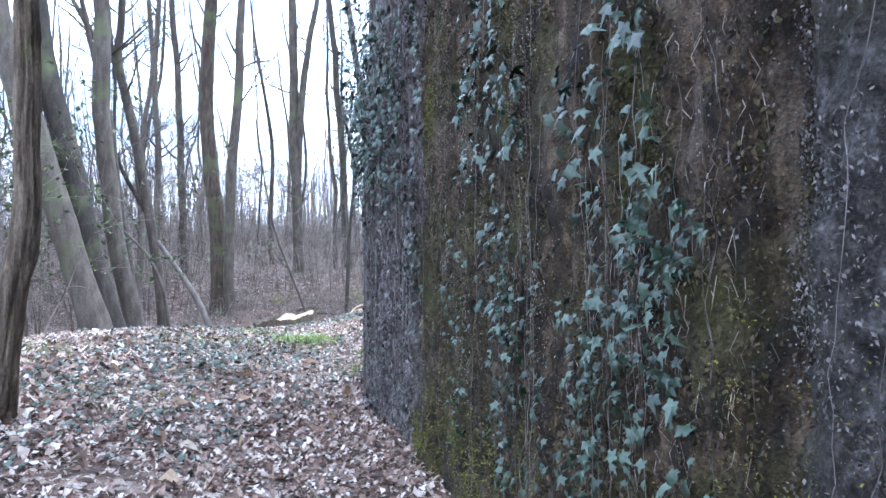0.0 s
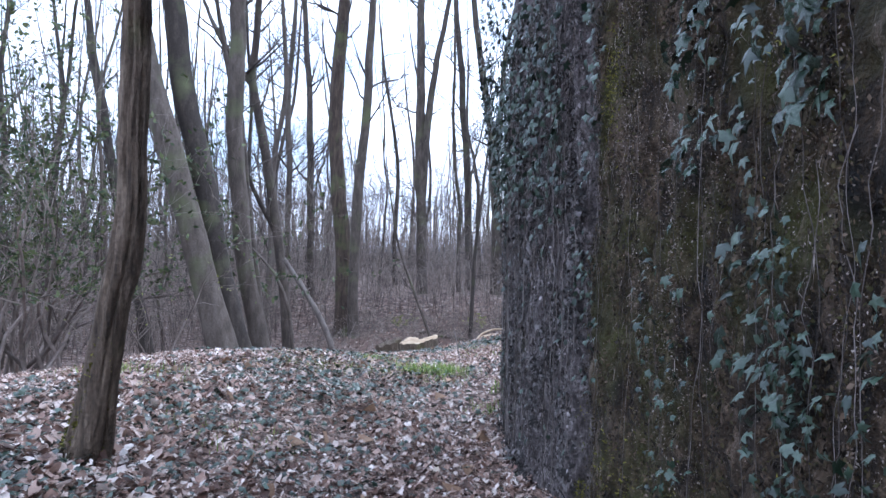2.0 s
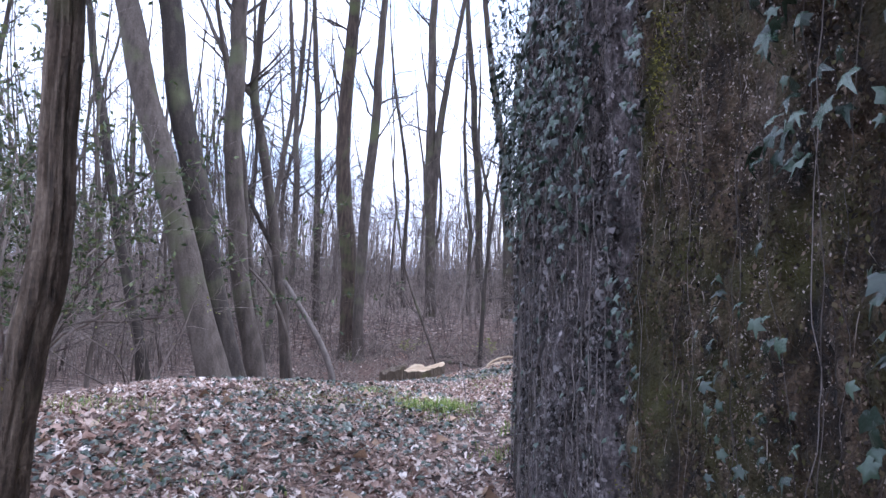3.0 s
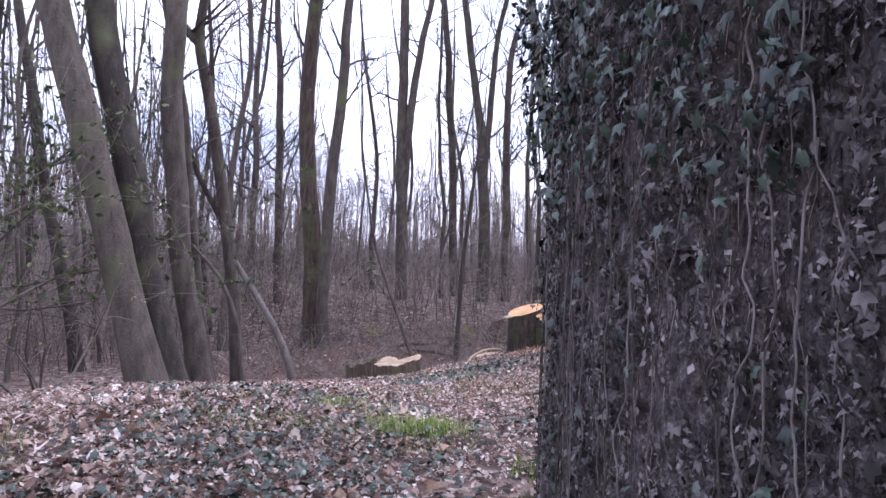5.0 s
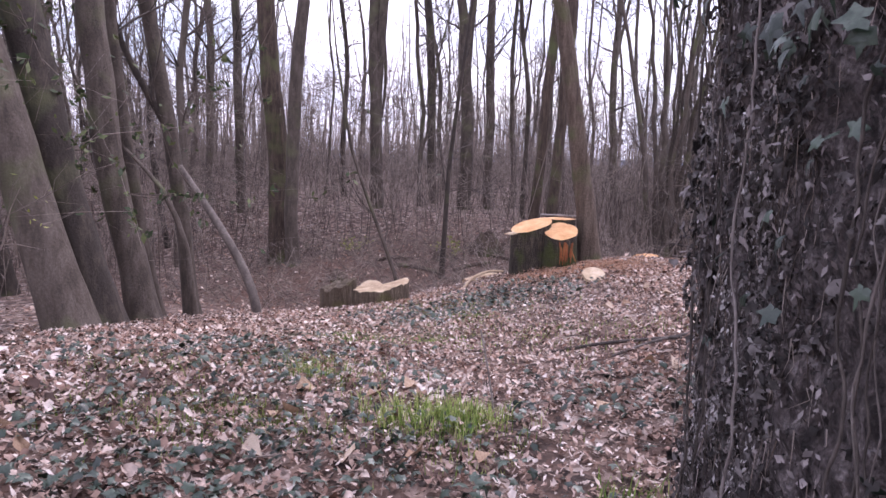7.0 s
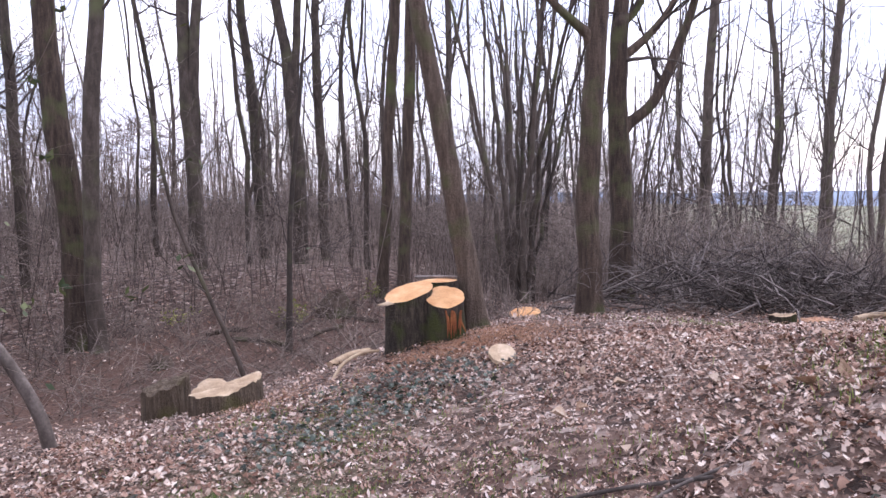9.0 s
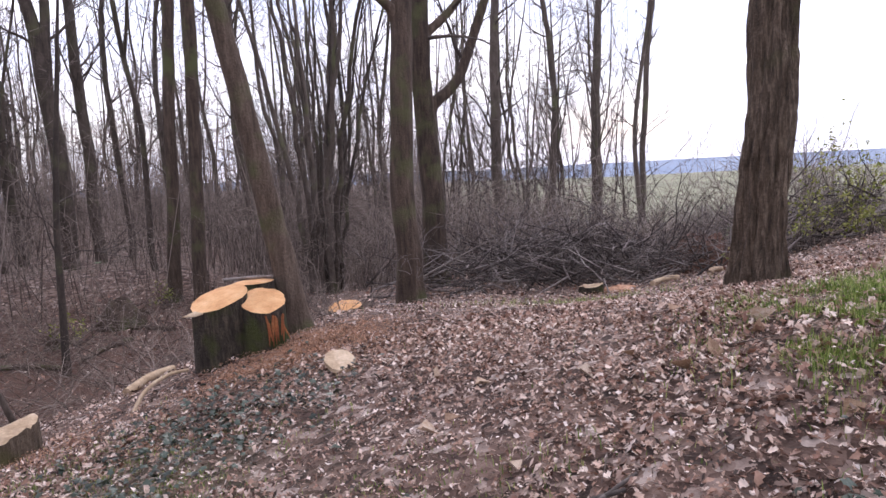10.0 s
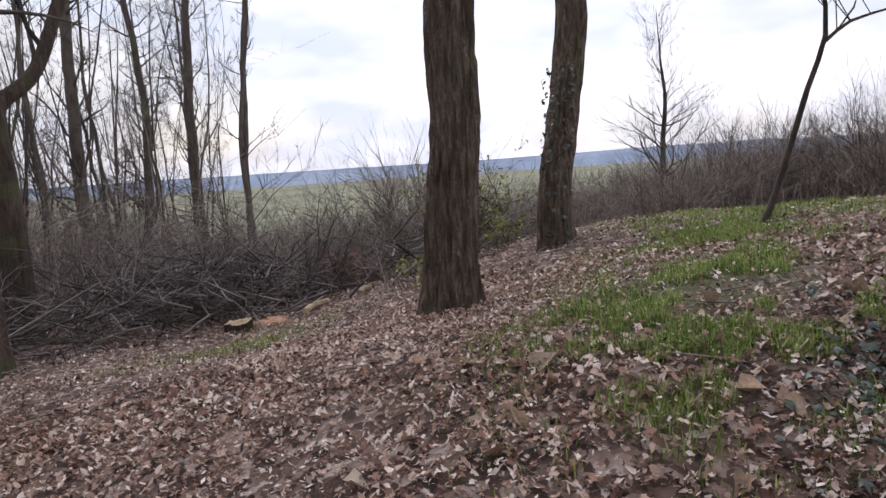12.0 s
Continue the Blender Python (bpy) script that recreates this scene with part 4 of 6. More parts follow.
tree("straighter pale-footed tree in a group above the ditch", [(-5.98, 12.8, -1.1, 0.2), (-6.06, 12.8, -0.75, 0.188), (-6.35, 12.8, 0.81, 0.181), (-6.59, 12.8, 2.79, 0.175), (-6.66, 12.8, 4.79, 0.167)],
     BARK_GREY, 16, 5, 14, 2.8, 14, furrow=0.1, sides=24, group="leaning trees")
tree("thin dark tree behind the leaning group", [(-6.19, 13.5, -1.25, 0.1), (-6.29, 13.5, -0.81, 0.093), (-6.71, 13.5, 1.63, 0.093), (-6.93, 13.5, 3.34, 0.077), (-7.22, 13.5, 4.56, 0.06)],
     BARK_GREY, 10, 3, 12, 2.0, 15)
tree("slender forked tree by the ditch", [(-6.0, 14, -1.3, 0.125), (-6.07, 14, -0.89, 0.114), (-6.34, 14, 1.22, 0.115), (-6.71, 14, 3.44, 0.112), (-6.98, 14, 4.53, 0.1), (-6.9, 14, 5.24, 0.085)],
     BARK_GREY, 13, 4, 12, 2.4, 16, limbs=([(-6.98, 14, 4.53, 0.081), (-7.33, 14, 4.9, 0.068), (-7.79, 14, 5.65, 0.05)], [(-6.4, 14, 1.5, 0.05), (-6.9, 13.8, 2.6, 0.04), (-7.1, 13.6, 3.9, 0.025)]))
tree("thick brown tree with a mossy foot in the ditch", [(-7.58, 21.5, -1.7, 0.36), (-7.62, 21.5, -0.8, 0.3), (-7.75, 21.5, 2.02, 0.271), (-8.0, 21.5, 5.05, 0.242), (-7.87, 21.5, 8.08, 0.212)],
     BARK, 19, 8, 16, 3.4, 17, furrow=0.08, sides=20)
tree("slimmer tree close beside the thick one in the ditch", [(-7.14, 21, -1.7, 0.185), (-7.14, 21, -1.3, 0.175), (-7.07, 21, 2.73, 0.175), (-6.88, 21, 4.92, 0.16), (-6.75, 21, 7.84, 0.131)],
     BARK_GREY, 17, 6, 14, 2.8, 18)
tree("tall dark tree forking into two stems", [(-6.42, 27, -1.7, 0.26), (-6.49, 27, 0.18, 0.231), (-6.66, 27, 4.23, 0.213), (-6.77, 27, 8.12, 0.194), (-6.76, 27, 10.08, 0.175)],
     BARK_GREY, 19, 6, 18, 3.0, 19, fork=([(-6.55, 27, 3.2, 0.17), (-6.28, 27, 7.14, 0.155), (-5.77, 27, 10.03, 0.116)],))
tree("tall slender forest tree", [(-5.02, 30, -1.8, 0.2), (-5.12, 30, -0.12, 0.193), (-5.41, 30, 4.62, 0.173), (-5.74, 30, 8.96, 0.152), (-5.91, 30, 11.15, 0.13)], BARK_GREY, 18, 4, 16, 2.8, 20)
tree("tall dark tree forking into two stems", [(-3.75, 28, -1.8, 0.28), (-3.8, 28, 0.2, 0.256), (-3.9, 28, 3.75, 0.217), (-4.31, 28, 7.33, 0.159), (-4.76, 28, 10.35, 0.14)],
     BARK_GREY, 18, 5, 18, 3.0, 21, fork=([(-3.88, 28, 3.4, 0.158), (-3.68, 28, 7.91, 0.119), (-3.32, 28, 10.28, 0.099)],))
tree("tall slender forest tree", [(-3.16, 30, -1.8, 0.2), (-3.18, 30, -0.08, 0.191), (-3.25, 30, 4.6, 0.17), (-3.21, 30, 8.87, 0.128), (-2.49, 30, 10.98, 0.085)], BARK_GREY, 15, 3, 18, 2.6, 22)
tree("leaning slender forest tree", [(-11.27, 17, -1.9, 0.17), (-11.63, 17, -0.39, 0.156), (-12.4, 17, 2.73, 0.145), (-12.8, 17, 4.81, 0.134), (-13.04, 17, 5.92, 0.122)], BARK_GREY, 14, 3, 16, 2.6, 23)
tree("tall slender forest tree", [(-10.62, 26, -1.8, 0.16), (-10.66, 26, 0.31, 0.152), (-10.74, 26, 4.13, 0.15), (-10.84, 26, 7.01, 0.134), (-11.06, 26, 9.91, 0.115)], BARK_GREY, 16, 4, 16, 2.6, 24)
tree("tall slender forest tree", [(-11.71, 26, -1.8, 0.14), (-11.68, 26, 0.29, 0.134), (-11.61, 26, 4.14, 0.13), (-11.72, 26, 7.04, 0.116), (-11.51, 26, 9.94, 0.096)], BARK_GREY, 15, 3, 16, 2.6, 25)
tree("straight brown tree behind the big stump", [(-1.54, 24, -1.5, 0.18), (-1.45, 24, -0.05, 0.163), (-1.21, 24, 3.71, 0.147), (-1.01, 24, 6.34, 0.133)], BARK, 16, 6, 14, 2.6, 26)
tree("straight brown tree behind the big stump", [(-1.05, 23, -1.5, 0.19), (-1.0, 23, -0.25, 0.167), (-0.85, 23, 2.93, 0.152), (-0.72, 23, 6.05, 0.15)], BARK, 17, 6, 14, 2.6, 27)
tree("leaning brown tree growing beside the big stump", [(-0.57, 15.5, -0.42, 0.2), (-0.63, 15.5, -0.04, 0.171), (-0.76, 15.5, 1.03, 0.156), (-0.98, 15.5, 2.18, 0.141), (-1.17, 15.5, 3.3, 0.126), (-1.27, 15.5, 3.82, 0.118)],
     BARK, 13, 6, 12, 2.4, 28, furrow=0.06, sides=24)
tree("tall slender forest tree", [(1.41, 30, -2.1, 0.18), (1.28, 30, 0.05, 0.169), (1.01, 30, 4.51, 0.129), (1.04, 30, 8.14, 0.11)], BARK_GREY, 16, 4, 16, 2.6, 29)
tree("stout brown tree with a crooked side limb by the brush pile", [(1.51, 17.3, -0.65, 0.25), (1.51, 17.3, -0.3, 0.215), (1.55, 17.3, 1.87, 0.195), (1.61, 17.3, 4.38, 0.168)],
     BARK, 15, 6, 12, 2.8, 30, furrow=0.06, sides=26, limbs=([(1.5, 17.3, 3.7, 0.1), (1.43, 17.25, 3.86, 0.08), (1.12, 17.2, 4.09, 0.067), (0.82, 17.2, 4.37, 0.054), (0.38, 17.1, 4.85, 0.041)],))
tree("stout tree with long rising side limbs", [(2.71, 19, -0.75, 0.27), (2.7, 19, -0.4, 0.24), (2.64, 19, 1.94, 0.22), (2.61, 19, 4.41, 0.168), (2.6, 19, 4.89, 0.148)],
     BARK, 15, 5.5, 12, 2.8, 31, furrow=0.06, sides=26,
     limbs=([(2.66, 19, 2.5, 0.12), (2.8, 19, 2.69, 0.11), (3.29, 19, 3.12, 0.095), (3.74, 19, 4.11, 0.085), (4.03, 19, 4.9, 0.07), (4.3, 19, 6.2, 0.05)],
            [(2.62, 19, 3.75, 0.1), (2.7, 19, 3.87, 0.089), (3.22, 19, 4.31, 0.07), (3.66, 19, 4.9, 0.055), (4.0, 18.9, 5.8, 0.04)],
            [(2.62, 19, 4.4, 0.08), (3.0, 19, 4.8, 0.06), (3.2, 19, 5.6, 0.045)]))
tree("tall slender forest tree", [(10.06, 30, -3.6, 0.25), (10.06, 30, 0.01, 0.239), (10.05, 30, 4.35, 0.197), (10.25, 30, 8.22, 0.156)], BARK_GREY, 16, 3, 20, 3.0, 32)
tree("tall slender forest tree", [(14.78, 34, -4.0, 0.22), (14.89, 34, -0.37, 0.214), (15.25, 34, 4.82, 0.165), (14.82, 34, 9.45, 0.117)], BARK_GREY, 15, 2, 22, 3.0, 33)
tree("tall tree with drooping side twigs at the wood's edge", [(20.3, 38, -4.5, 0.35), (20.34, 38, -0.21, 0.333), (20.58, 38, 6.65, 0.247), (20.94, 38, 10.69, 0.191)], BARK_GREY, 18, 3, 30, 4.4, 34)
tree("lone slender tree at the wood's edge", [(19.98, 34, -4.5, 0.18), (20.04, 34, -0.49, 0.172), (20.24, 34, 3.52, 0.158), (20.6, 34, 7.12, 0.145), (21.03, 34, 9.51, 0.121)], BARK_GREY, 15, 5.5, 9, 1.3, 35)
tree("stout tree with deeply furrowed brown bark on the slope", [(3.2, 12.48, 0.0, 0.27), (3.22, 12.48, 0.3, 0.224), (3.32, 12.48, 1.16, 0.209), (3.45, 12.48, 2.2, 0.21), (3.58, 12.48, 3.25, 0.206)],
     BARK_FURROW, 14, 6, 12, 3.0, 36, furrow=0.55, sides=64, flare=0.3)
furrowed = tree("leaning tree with furrowed bark and a little climbing ivy", [(6.03, 12.7, 0.2, 0.24), (6.07, 12.7, 0.5, 0.205), (6.17, 12.7, 1.35, 0.197), (6.6, 12.7, 2.76, 0.194), (6.78, 12.7, 3.48, 0.188)],
                BARK_FURROW, 13, 6, 12, 3.0, 37, furrow=0.48, sides=56, flare=0.25)
tree("thin leaning sapling with a sparse forked top on the grass", [(5.66, 10.32, 0.62, 0.05), (5.72, 10.22, 0.85, 0.04), (5.8, 10.1, 1.25, 0.037), (5.92, 9.9, 2.0, 0.033), (6.02, 9.75, 2.5, 0.028), (6.0, 9.78, 3.0, 0.02)],
     BARK_GREY, 3.9, 1.8, 5, 0.9, 38, flare=0.1, sides=8, limbs=([(6.02, 9.75, 2.45, 0.02), (6.15, 9.55, 2.62, 0.016), (6.35, 9.2, 2.72, 0.01)],))
tree("dead leaning sapling by the low stump", [(-3.4, 15.7, -1.2, 0.045), (-3.58, 15.7, -0.59, 0.038), (-3.92, 15.7, 0.28, 0.034), (-4.29, 15.7, 1.26, 0.029), (-4.46, 15.7, 2.15, 0.024)],
     BARK_GREY, 4.2, 0.7, 8, 1.3, 39, flare=0.0, sides=8, depth=1)
tree("slim sapling on the ditch bank", [(-3.4, 20, -1.55, 0.08), (-3.37, 20, -0.67, 0.066), (-3.26, 20, 1.32, 0.053), (-3.05, 20, 3.3, 0.04)], BARK_GREY, 6, 1.5, 10, 1.4, 40, flare=0.2, sides=8)

tree("thin bent sapling below the leaning group", [(-5.55, 13.2, -1.2, 0.06), (-5.62, 13.2, -0.6, 0.05), (-5.7, 13.2, 0.0, 0.045), (-6.0, 13.2, 0.7, 0.04), (-6.5, 13.2, 1.2, 0.03)],
     BARK_GREY, 3.0, 1.2, 6, 1.0, 42, flare=0.1, sides=8, depth=1)

# hazel-like clump of many stems
rng = np.random.default_rng(77)
clump = base_at("many_stemmed_tree", 1.9, 24, float(floor_z(1.9, 24)))
tagged(clump, "grey clump of many thin upright stems from one stool", "tree")
crown = Geo()
for k in range(15):
    a, out = rng.uniform(0, 6.28), rng.uniform(0.3, 1.0)
    lean = np.array((math.cos(a), math.sin(a))) * out
    pts = [(1.9 + lean[0] * 0.3, 24 + lean[1] * 0.3, -1.7, 0.075), (1.9 + lean[0] * 0.7, 24 + lean[1] * 0.7, 1.0, 0.06), (1.9 + lean[0] * 1.6, 24 + lean[1] * 1.6, 4.5, 0.042), (1.9 + lean[0] * 2.9, 24 + lean[1] * 2.9, 8.5, 0.02)]
    p = curve_through(pts, 0.5)
    p[:, :2] += rng.normal(0, 0.04, (len(p), 2))
    g = Geo()
    g.tube(p[:, :3], p[:, 3] * rng.uniform(0.6, 1.2), 7)
    part("stem", g, BARK_GREY, clump, origin=clump.location)
    for _ in range(7):
        i = rng.integers(len(p) // 4, len(p) - 1)
        grow(crown, p[i, :3], (lean[0] + rng.normal(0, 0.4), lean[1] + rng.normal(0, 0.4), 1.3), 1.6, 0.018, 1, rng)
part("crown", crown, TWIG, clump, origin=clump.location)

# the wood behind: a few grown kinds, each set out many times
kinds = []
for k in range(9):
    r = np.random.default_rng(200 + k)
    h, rad = r.uniform(11, 17), 0.055 + 0.095 * r.random() ** 1.6
    z0 = float(floor_z(-30, 60 + k))
    ctrl = [(-30, 60 + k, z0 - 0.5, rad * 1.1)]
    ax, ay = -30, 60 + k
    drift = r.normal(0, 0.07, 2)
    for z in (0.5, 1.8, 3.2, 4.6, 6, 7.5, 9):
        ax, ay = ax + drift[0] + r.normal(0, 0.13), ay + drift[1] + r.normal(0, 0.13)
        ctrl.append((ax, ay, z0 + z, rad * (1 - 0.045 * z)))
    fork = ()
    if k % 3 != 1:
        x, y, z, q = ctrl[2 + k % 3]
        a = r.uniform(0, 6.28)
        fork = ([(x, y, z, q * 0.7), (x + 0.35 * math.cos(a), y + 0.35 * math.sin(a), z + 1.1, q * 0.6), (x + 0.6 * math.cos(a), y + 0.6 * math.sin(a), z + 3.0, q * 0.5), (x + 1.1 * math.cos(a), y + 1.1 * math.sin(a), z + 5.0, q * 0.38)],)
    kinds.append(tree("bare grey forest tree in the wood", ctrl, BARK_GREY, z0 + h, 1.8, 22, 2.7, 300 + k, name="forest_tree", group="trees of the wood", sides=8, fork=fork))
placed = [(-7.6, 21.5), (-6.4, 27), (-5, 30), (-3.8, 28), (-3.2, 30), (-10.6, 26), (-11.7, 26), (1.3, 30), (2.7, 19), (10, 30), (1.9, 24), (-1.4, 24), (-1, 23)]
rng = np.random.default_rng(9)
count = 0
while count < 362:
    a, d = radians(rng.uniform(-112, 40)), 15 + 55 * rng.random() ** 0.75
    if 270 < count <= 296:
        a, d = radians(rng.uniform(10, 37)), rng.uniform(21, 46)
    elif 296 < count <= 336:
        a, d = radians(rng.uniform(-88, -32)), rng.uniform(11.5, 30)
    elif count > 336:
        a, d = radians(rng.uniform(120, 250)), rng.uniform(12, 40)
    x, y = d * math.sin(a) - 1, 9 + d * math.cos(a)
    deg = math.degrees(math.atan2(x, y - 9))
    if count <= 336 and ((-9.5 < x < 12 and y < 26) or (deg > 22 and d < 20) or (x > -8.2 and x < 0 and y < 12.5) or (x < 0 and y < 6 and d < 17)):
        continue
    if any((x - u) ** 2 + (y - v) ** 2 < 1.6 for u, v in placed):
        continue
    placed.append((x, y))
    s = rng.uniform(0.75, 1.15)
    if count < len(kinds):
        ob = kinds[count]
        ob.matrix_basis = pose(x, y, float(floor_z(x, y)) - 0.05, rng.normal(0, 2.5), rng.normal(0, 2.5), rng.uniform(0, 360)) @ Matrix.Diagonal((s, s, s, 1))
    else:
        copy_thing(kinds[count % len(kinds)], pose(x, y, float(floor_z(x, y)) - 0.05, rng.normal(0, 2.5), rng.normal(0, 2.5), rng.uniform(0, 360)))
    count += 1

# undergrowth of thin arching shoots among the trees, and low brambles over the ditch bank
def thicket(n, bearing, reach, tall, twigs):
    """Places of many shoots, each with its side twigs, as one mass."""
    a, d = np.radians(rng.uniform(*bearing, n)), rng.uniform(*reach, n)
    x, y = d * np.sin(a) - 1, 9 + d * np.cos(a)
    deg = np.degrees(np.arctan2(x, y - 9))
    bank = (x > -9) & (x < 2.5) & (y < 23.5)
    ok = ~((x > -8) & (x < 1.2) & (y < 20.3 + 1.5 * fbm(x * 0.6, y * 0.6)) | (x >= 1.2) & (x < 9) & (y < 18.7) | (x < -6) & (x > -11) & (y < 13) | (y < 5) | (deg > 38) & (d < 15 + 6 * fbm(x * 0.3, y * 0.3)))
    ok &= ~bank | (rng.random(n) < 0.35)
    x, y, d, deg, bank = x[ok], y[ok], d[ok], deg[ok], bank[ok]
    n = len(x)
    h = rng.uniform(0.5, 1.0, n) * tall * np.where(deg < 32, 1.0, 0.7) * np.where(bank, 0.5, 1.0) * (0.3 + 1.5 * fbm(x * 0.22, y * 0.22, 4.0))
    lean = rng.normal(0, 0.5, (n, 2))
    p0 = np.stack([x, y, floor_z(x, y) - 0.1], -1)
    up = np.array((0, 0, 1.0))
    p1 = p0 + np.column_stack([lean * 0.22 * h[:, None], 0.6 * h]) + rng.normal(0, 0.07, (n, 3))
    p2 = p0 + np.column_stack([lean * h[:, None], h * (1 - 0.22 * np.hypot(lean[:, 0], lean[:, 1]))]) + rng.normal(0, 0.12, (n, 3))
    r = rng.uniform(0.0035, 0.0105, n) * (1 + d / 50)
    g.sprays(p0, p1, p2, r, r * 0.75)
    for _ in range(twigs):
        f = rng.uniform(0.15, 0.95, n)[:, None]
        q = np.where(f < 0.5, p0 + (p1 - p0) * f * 2, p1 + (p2 - p1) * (f * 2 - 1))
        e = q + (rng.normal(0, 0.5, (n, 3)) * (1, 1, 0.5) + 0.35 * up) * (np.minimum(h, 2.6) * rng.uniform(0.2, 0.55, n))[:, None]
        g.cones(q, e, r * 0.55)


g = Geo()
thicket(8500, (-105, 92), (12, 34), 2.7, 8)
thicket(6000, (-105, 60), (28, 62), 3.3, 7)
thicket(1000, (-105, 34), (14, 45), 6.5, 14)
thicket(520, (-105, 30), (17, 55), 10.0, 30)
thicket(130, (8, 30), (22, 46), 10.0, 34)
thicket(420, (-78, -22), (14, 34), 7.5, 30)
n = 1500                                   # brambles and shoots lying over the ditch
x, y = rng.uniform(-8.5, 1.0, n), rng.uniform(16.5, 24, n)
p0 = np.stack([x, y, floor_z(x, y) - 0.03], -1)
ln = rng.uniform(0.25, 0.9, n)[:, None]
way = np.column_stack([rng.normal(0, 0.7, (n, 2)), rng.uniform(0.2, 0.9, n)]) * ln
p2 = p0 + way * (1.7, 1.7, 0.8)
g.sprays(p0, p0 + way, p2, rng.uniform(0.004, 0.009, n), 0.004)
for _ in range(3):
    g.cones(p0 + way * rng.uniform(0.3, 1, (n, 1)), p0 + way + rng.normal(0, 0.22, (n, 3)), 0.003)
thicket(3200, (4, 75), (11.5, 32), 3.4, 9)
tagged(part("undergrowth", g, TWIG_DARK), "dense brown leafless undergrowth between the trees", "undergrowth", kind="stuff")

# the far depth of the wood: thin stems close together
g = Geo()
for _ in range(1700):
    a, d = radians(rng.uniform(-105, 24)), rng.uniform(58, 105)
    x, y = d * math.sin(a) - 1, 9 + d * math.cos(a)
    z, top = float(floor_z(x, y)), rng.uniform(3.5, 12)
    lean = rng.normal(0, 0.06, 2) * top
    p = np.array([(x, y, z - 0.3), (x + lean[0] * 0.4 + rng.normal(0, 0.15), y, z + top * 0.5), (x + lean[0], y + lean[1], z + top)])
    r = rng.uniform(0.03, 0.11)
    g.tube(p, (r, r * 0.7, r * 0.25), 3)
    s = rng.uniform(0.0, 1.0, (9, 1))
    q = p[1] + (p[2] - p[1]) * s
    g.cones(q, q + (rng.normal(0, 0.32, (9, 3)) * (1, 1, 0.4) + (0, 0, 0.3)) * top * 0.3, r * 0.42)
tagged(part("far_wood", g, TWIG_DARK), "distant bare wood of thin grey stems", "wood", kind="stuff")


# ---- stumps, logs and felling waste ----
def stump(name, label, cx, cy, top, r, tilt=(0.0, 0.0), seed=0, mat=STUMP_BARK, cut=CUT_WOOD, lobes=0.12, squash=1.0, depth=0.8, ragged=0.0):
    """A cut stump: barked side with flutes and a tilted sawn face with a lighter rim."""
    rng = np.random.default_rng(seed)
    z = float(floor_z(cx, cy))
    thing = base_at(name, cx, cy, z)
    n, rings = 44, 12
    a = np.linspace(0, 2 * np.pi, n, endpoint=False)
    shape = 1 + lobes * (2 * fbm(np.cos(a) * 1.6 + seed, np.sin(a) * 1.6 + seed) - 0.95) + 0.05 * np.cos(3 * a + seed)
    g = Geo()
    rows = []
    for k in range(rings + 1):
        s = k / rings
        zz = (z - depth * 0.5) + (top - z + depth * 0.5) * s
        wide = r * shape * (1.18 - 0.18 * s ** 0.5) * (1 + 0.05 * (fbm(np.cos(a) * 6 + k * 0.15, np.sin(a) * 6, seed) - 0.5))
        x, y = cx + wide * np.cos(a), cy + squash * wide * np.sin(a)
        lift = (tilt[0] * (x - cx) + tilt[1] * (y - cy)) * s + ragged * s * (fbm(np.cos(a) * 3, np.sin(a) * 3, seed) - 0.5)
        rows.append(np.stack([x, y, zz + lift], -1))
    v = np.concatenate(rows)
    i, j = np.meshgrid(np.arange(rings), np.arange(n), indexing="ij")
    g.add(v, np.stack([i * n + j, i * n + (j + 1) % n, (i + 1) * n + (j + 1) % n, (i + 1) * n + j], -1).reshape(-1, 4))
    part("bark", g, mat, thing, origin=(cx, cy, z))
    rim = rows[-1]
    mid = rim.mean(0)
    g = Geo()
    inner = [mid + (rim - mid) * f + np.array((0, 0, 0.006 if f < 1 else 0.0)) for f in (1.0, 0.93, 0.6, 0.25)]
    for c in inner[1:]:
        c[:, 2] += rng.normal(0, 0.004, n)
    vv = np.concatenate(inner + [mid[None] + (0, 0, 0.006)])
    faces = [(k * n + q, k * n + (q + 1) % n, (k + 1) * n + (q + 1) % n, (k + 1) * n + q) for k in range(3) for q in range(n)]
    g.add(vv, faces)
    g.add(vv[-n - 1:], [(q, (q + 1) % n, n) for q in range(n)])
    part("cut_face", g, cut, thing, "fresh orange sawn wood" if cut is CUT_WOOD else "pale sawn wood", origin=(cx, cy, z))
    return tagged(thing, label, "stump")


def slab(geo, cx, cy, z, r, thick, tilt=(0, 0), squash=1.0, turn=0.0, seed=0):
    n = 30
    a = np.linspace(0, 2 * np.pi, n, endpoint=False)
    rr = r * (1 + 0.12 * (2 * fbm(np.cos(a) * 1.5 + seed, np.sin(a) * 1.5) - 0.95))
    x, y = rr * np.cos(a), squash * rr * np.sin(a)
    x, y = x * math.cos(turn) - y * math.sin(turn), x * math.sin(turn) + y * math.cos(turn)
    up = tilt[0] * x + tilt[1] * y
    lo = np.stack([cx + x, cy + y, z + up], -1)
    hi = lo + np.array((0, 0, thick))
    geo.add(np.vstack([lo, hi]), [(k, (k + 1) % n, n + (k + 1) % n, n + k) for k in range(n)])
    geo.add(np.vstack([hi, hi.mean(0)]), [(k, (k + 1) % n, n) for k in range(n)])
    geo.add(np.vstack([lo, lo.mean(0)]), [((k + 1) % n, k, n) for k in range(n)])


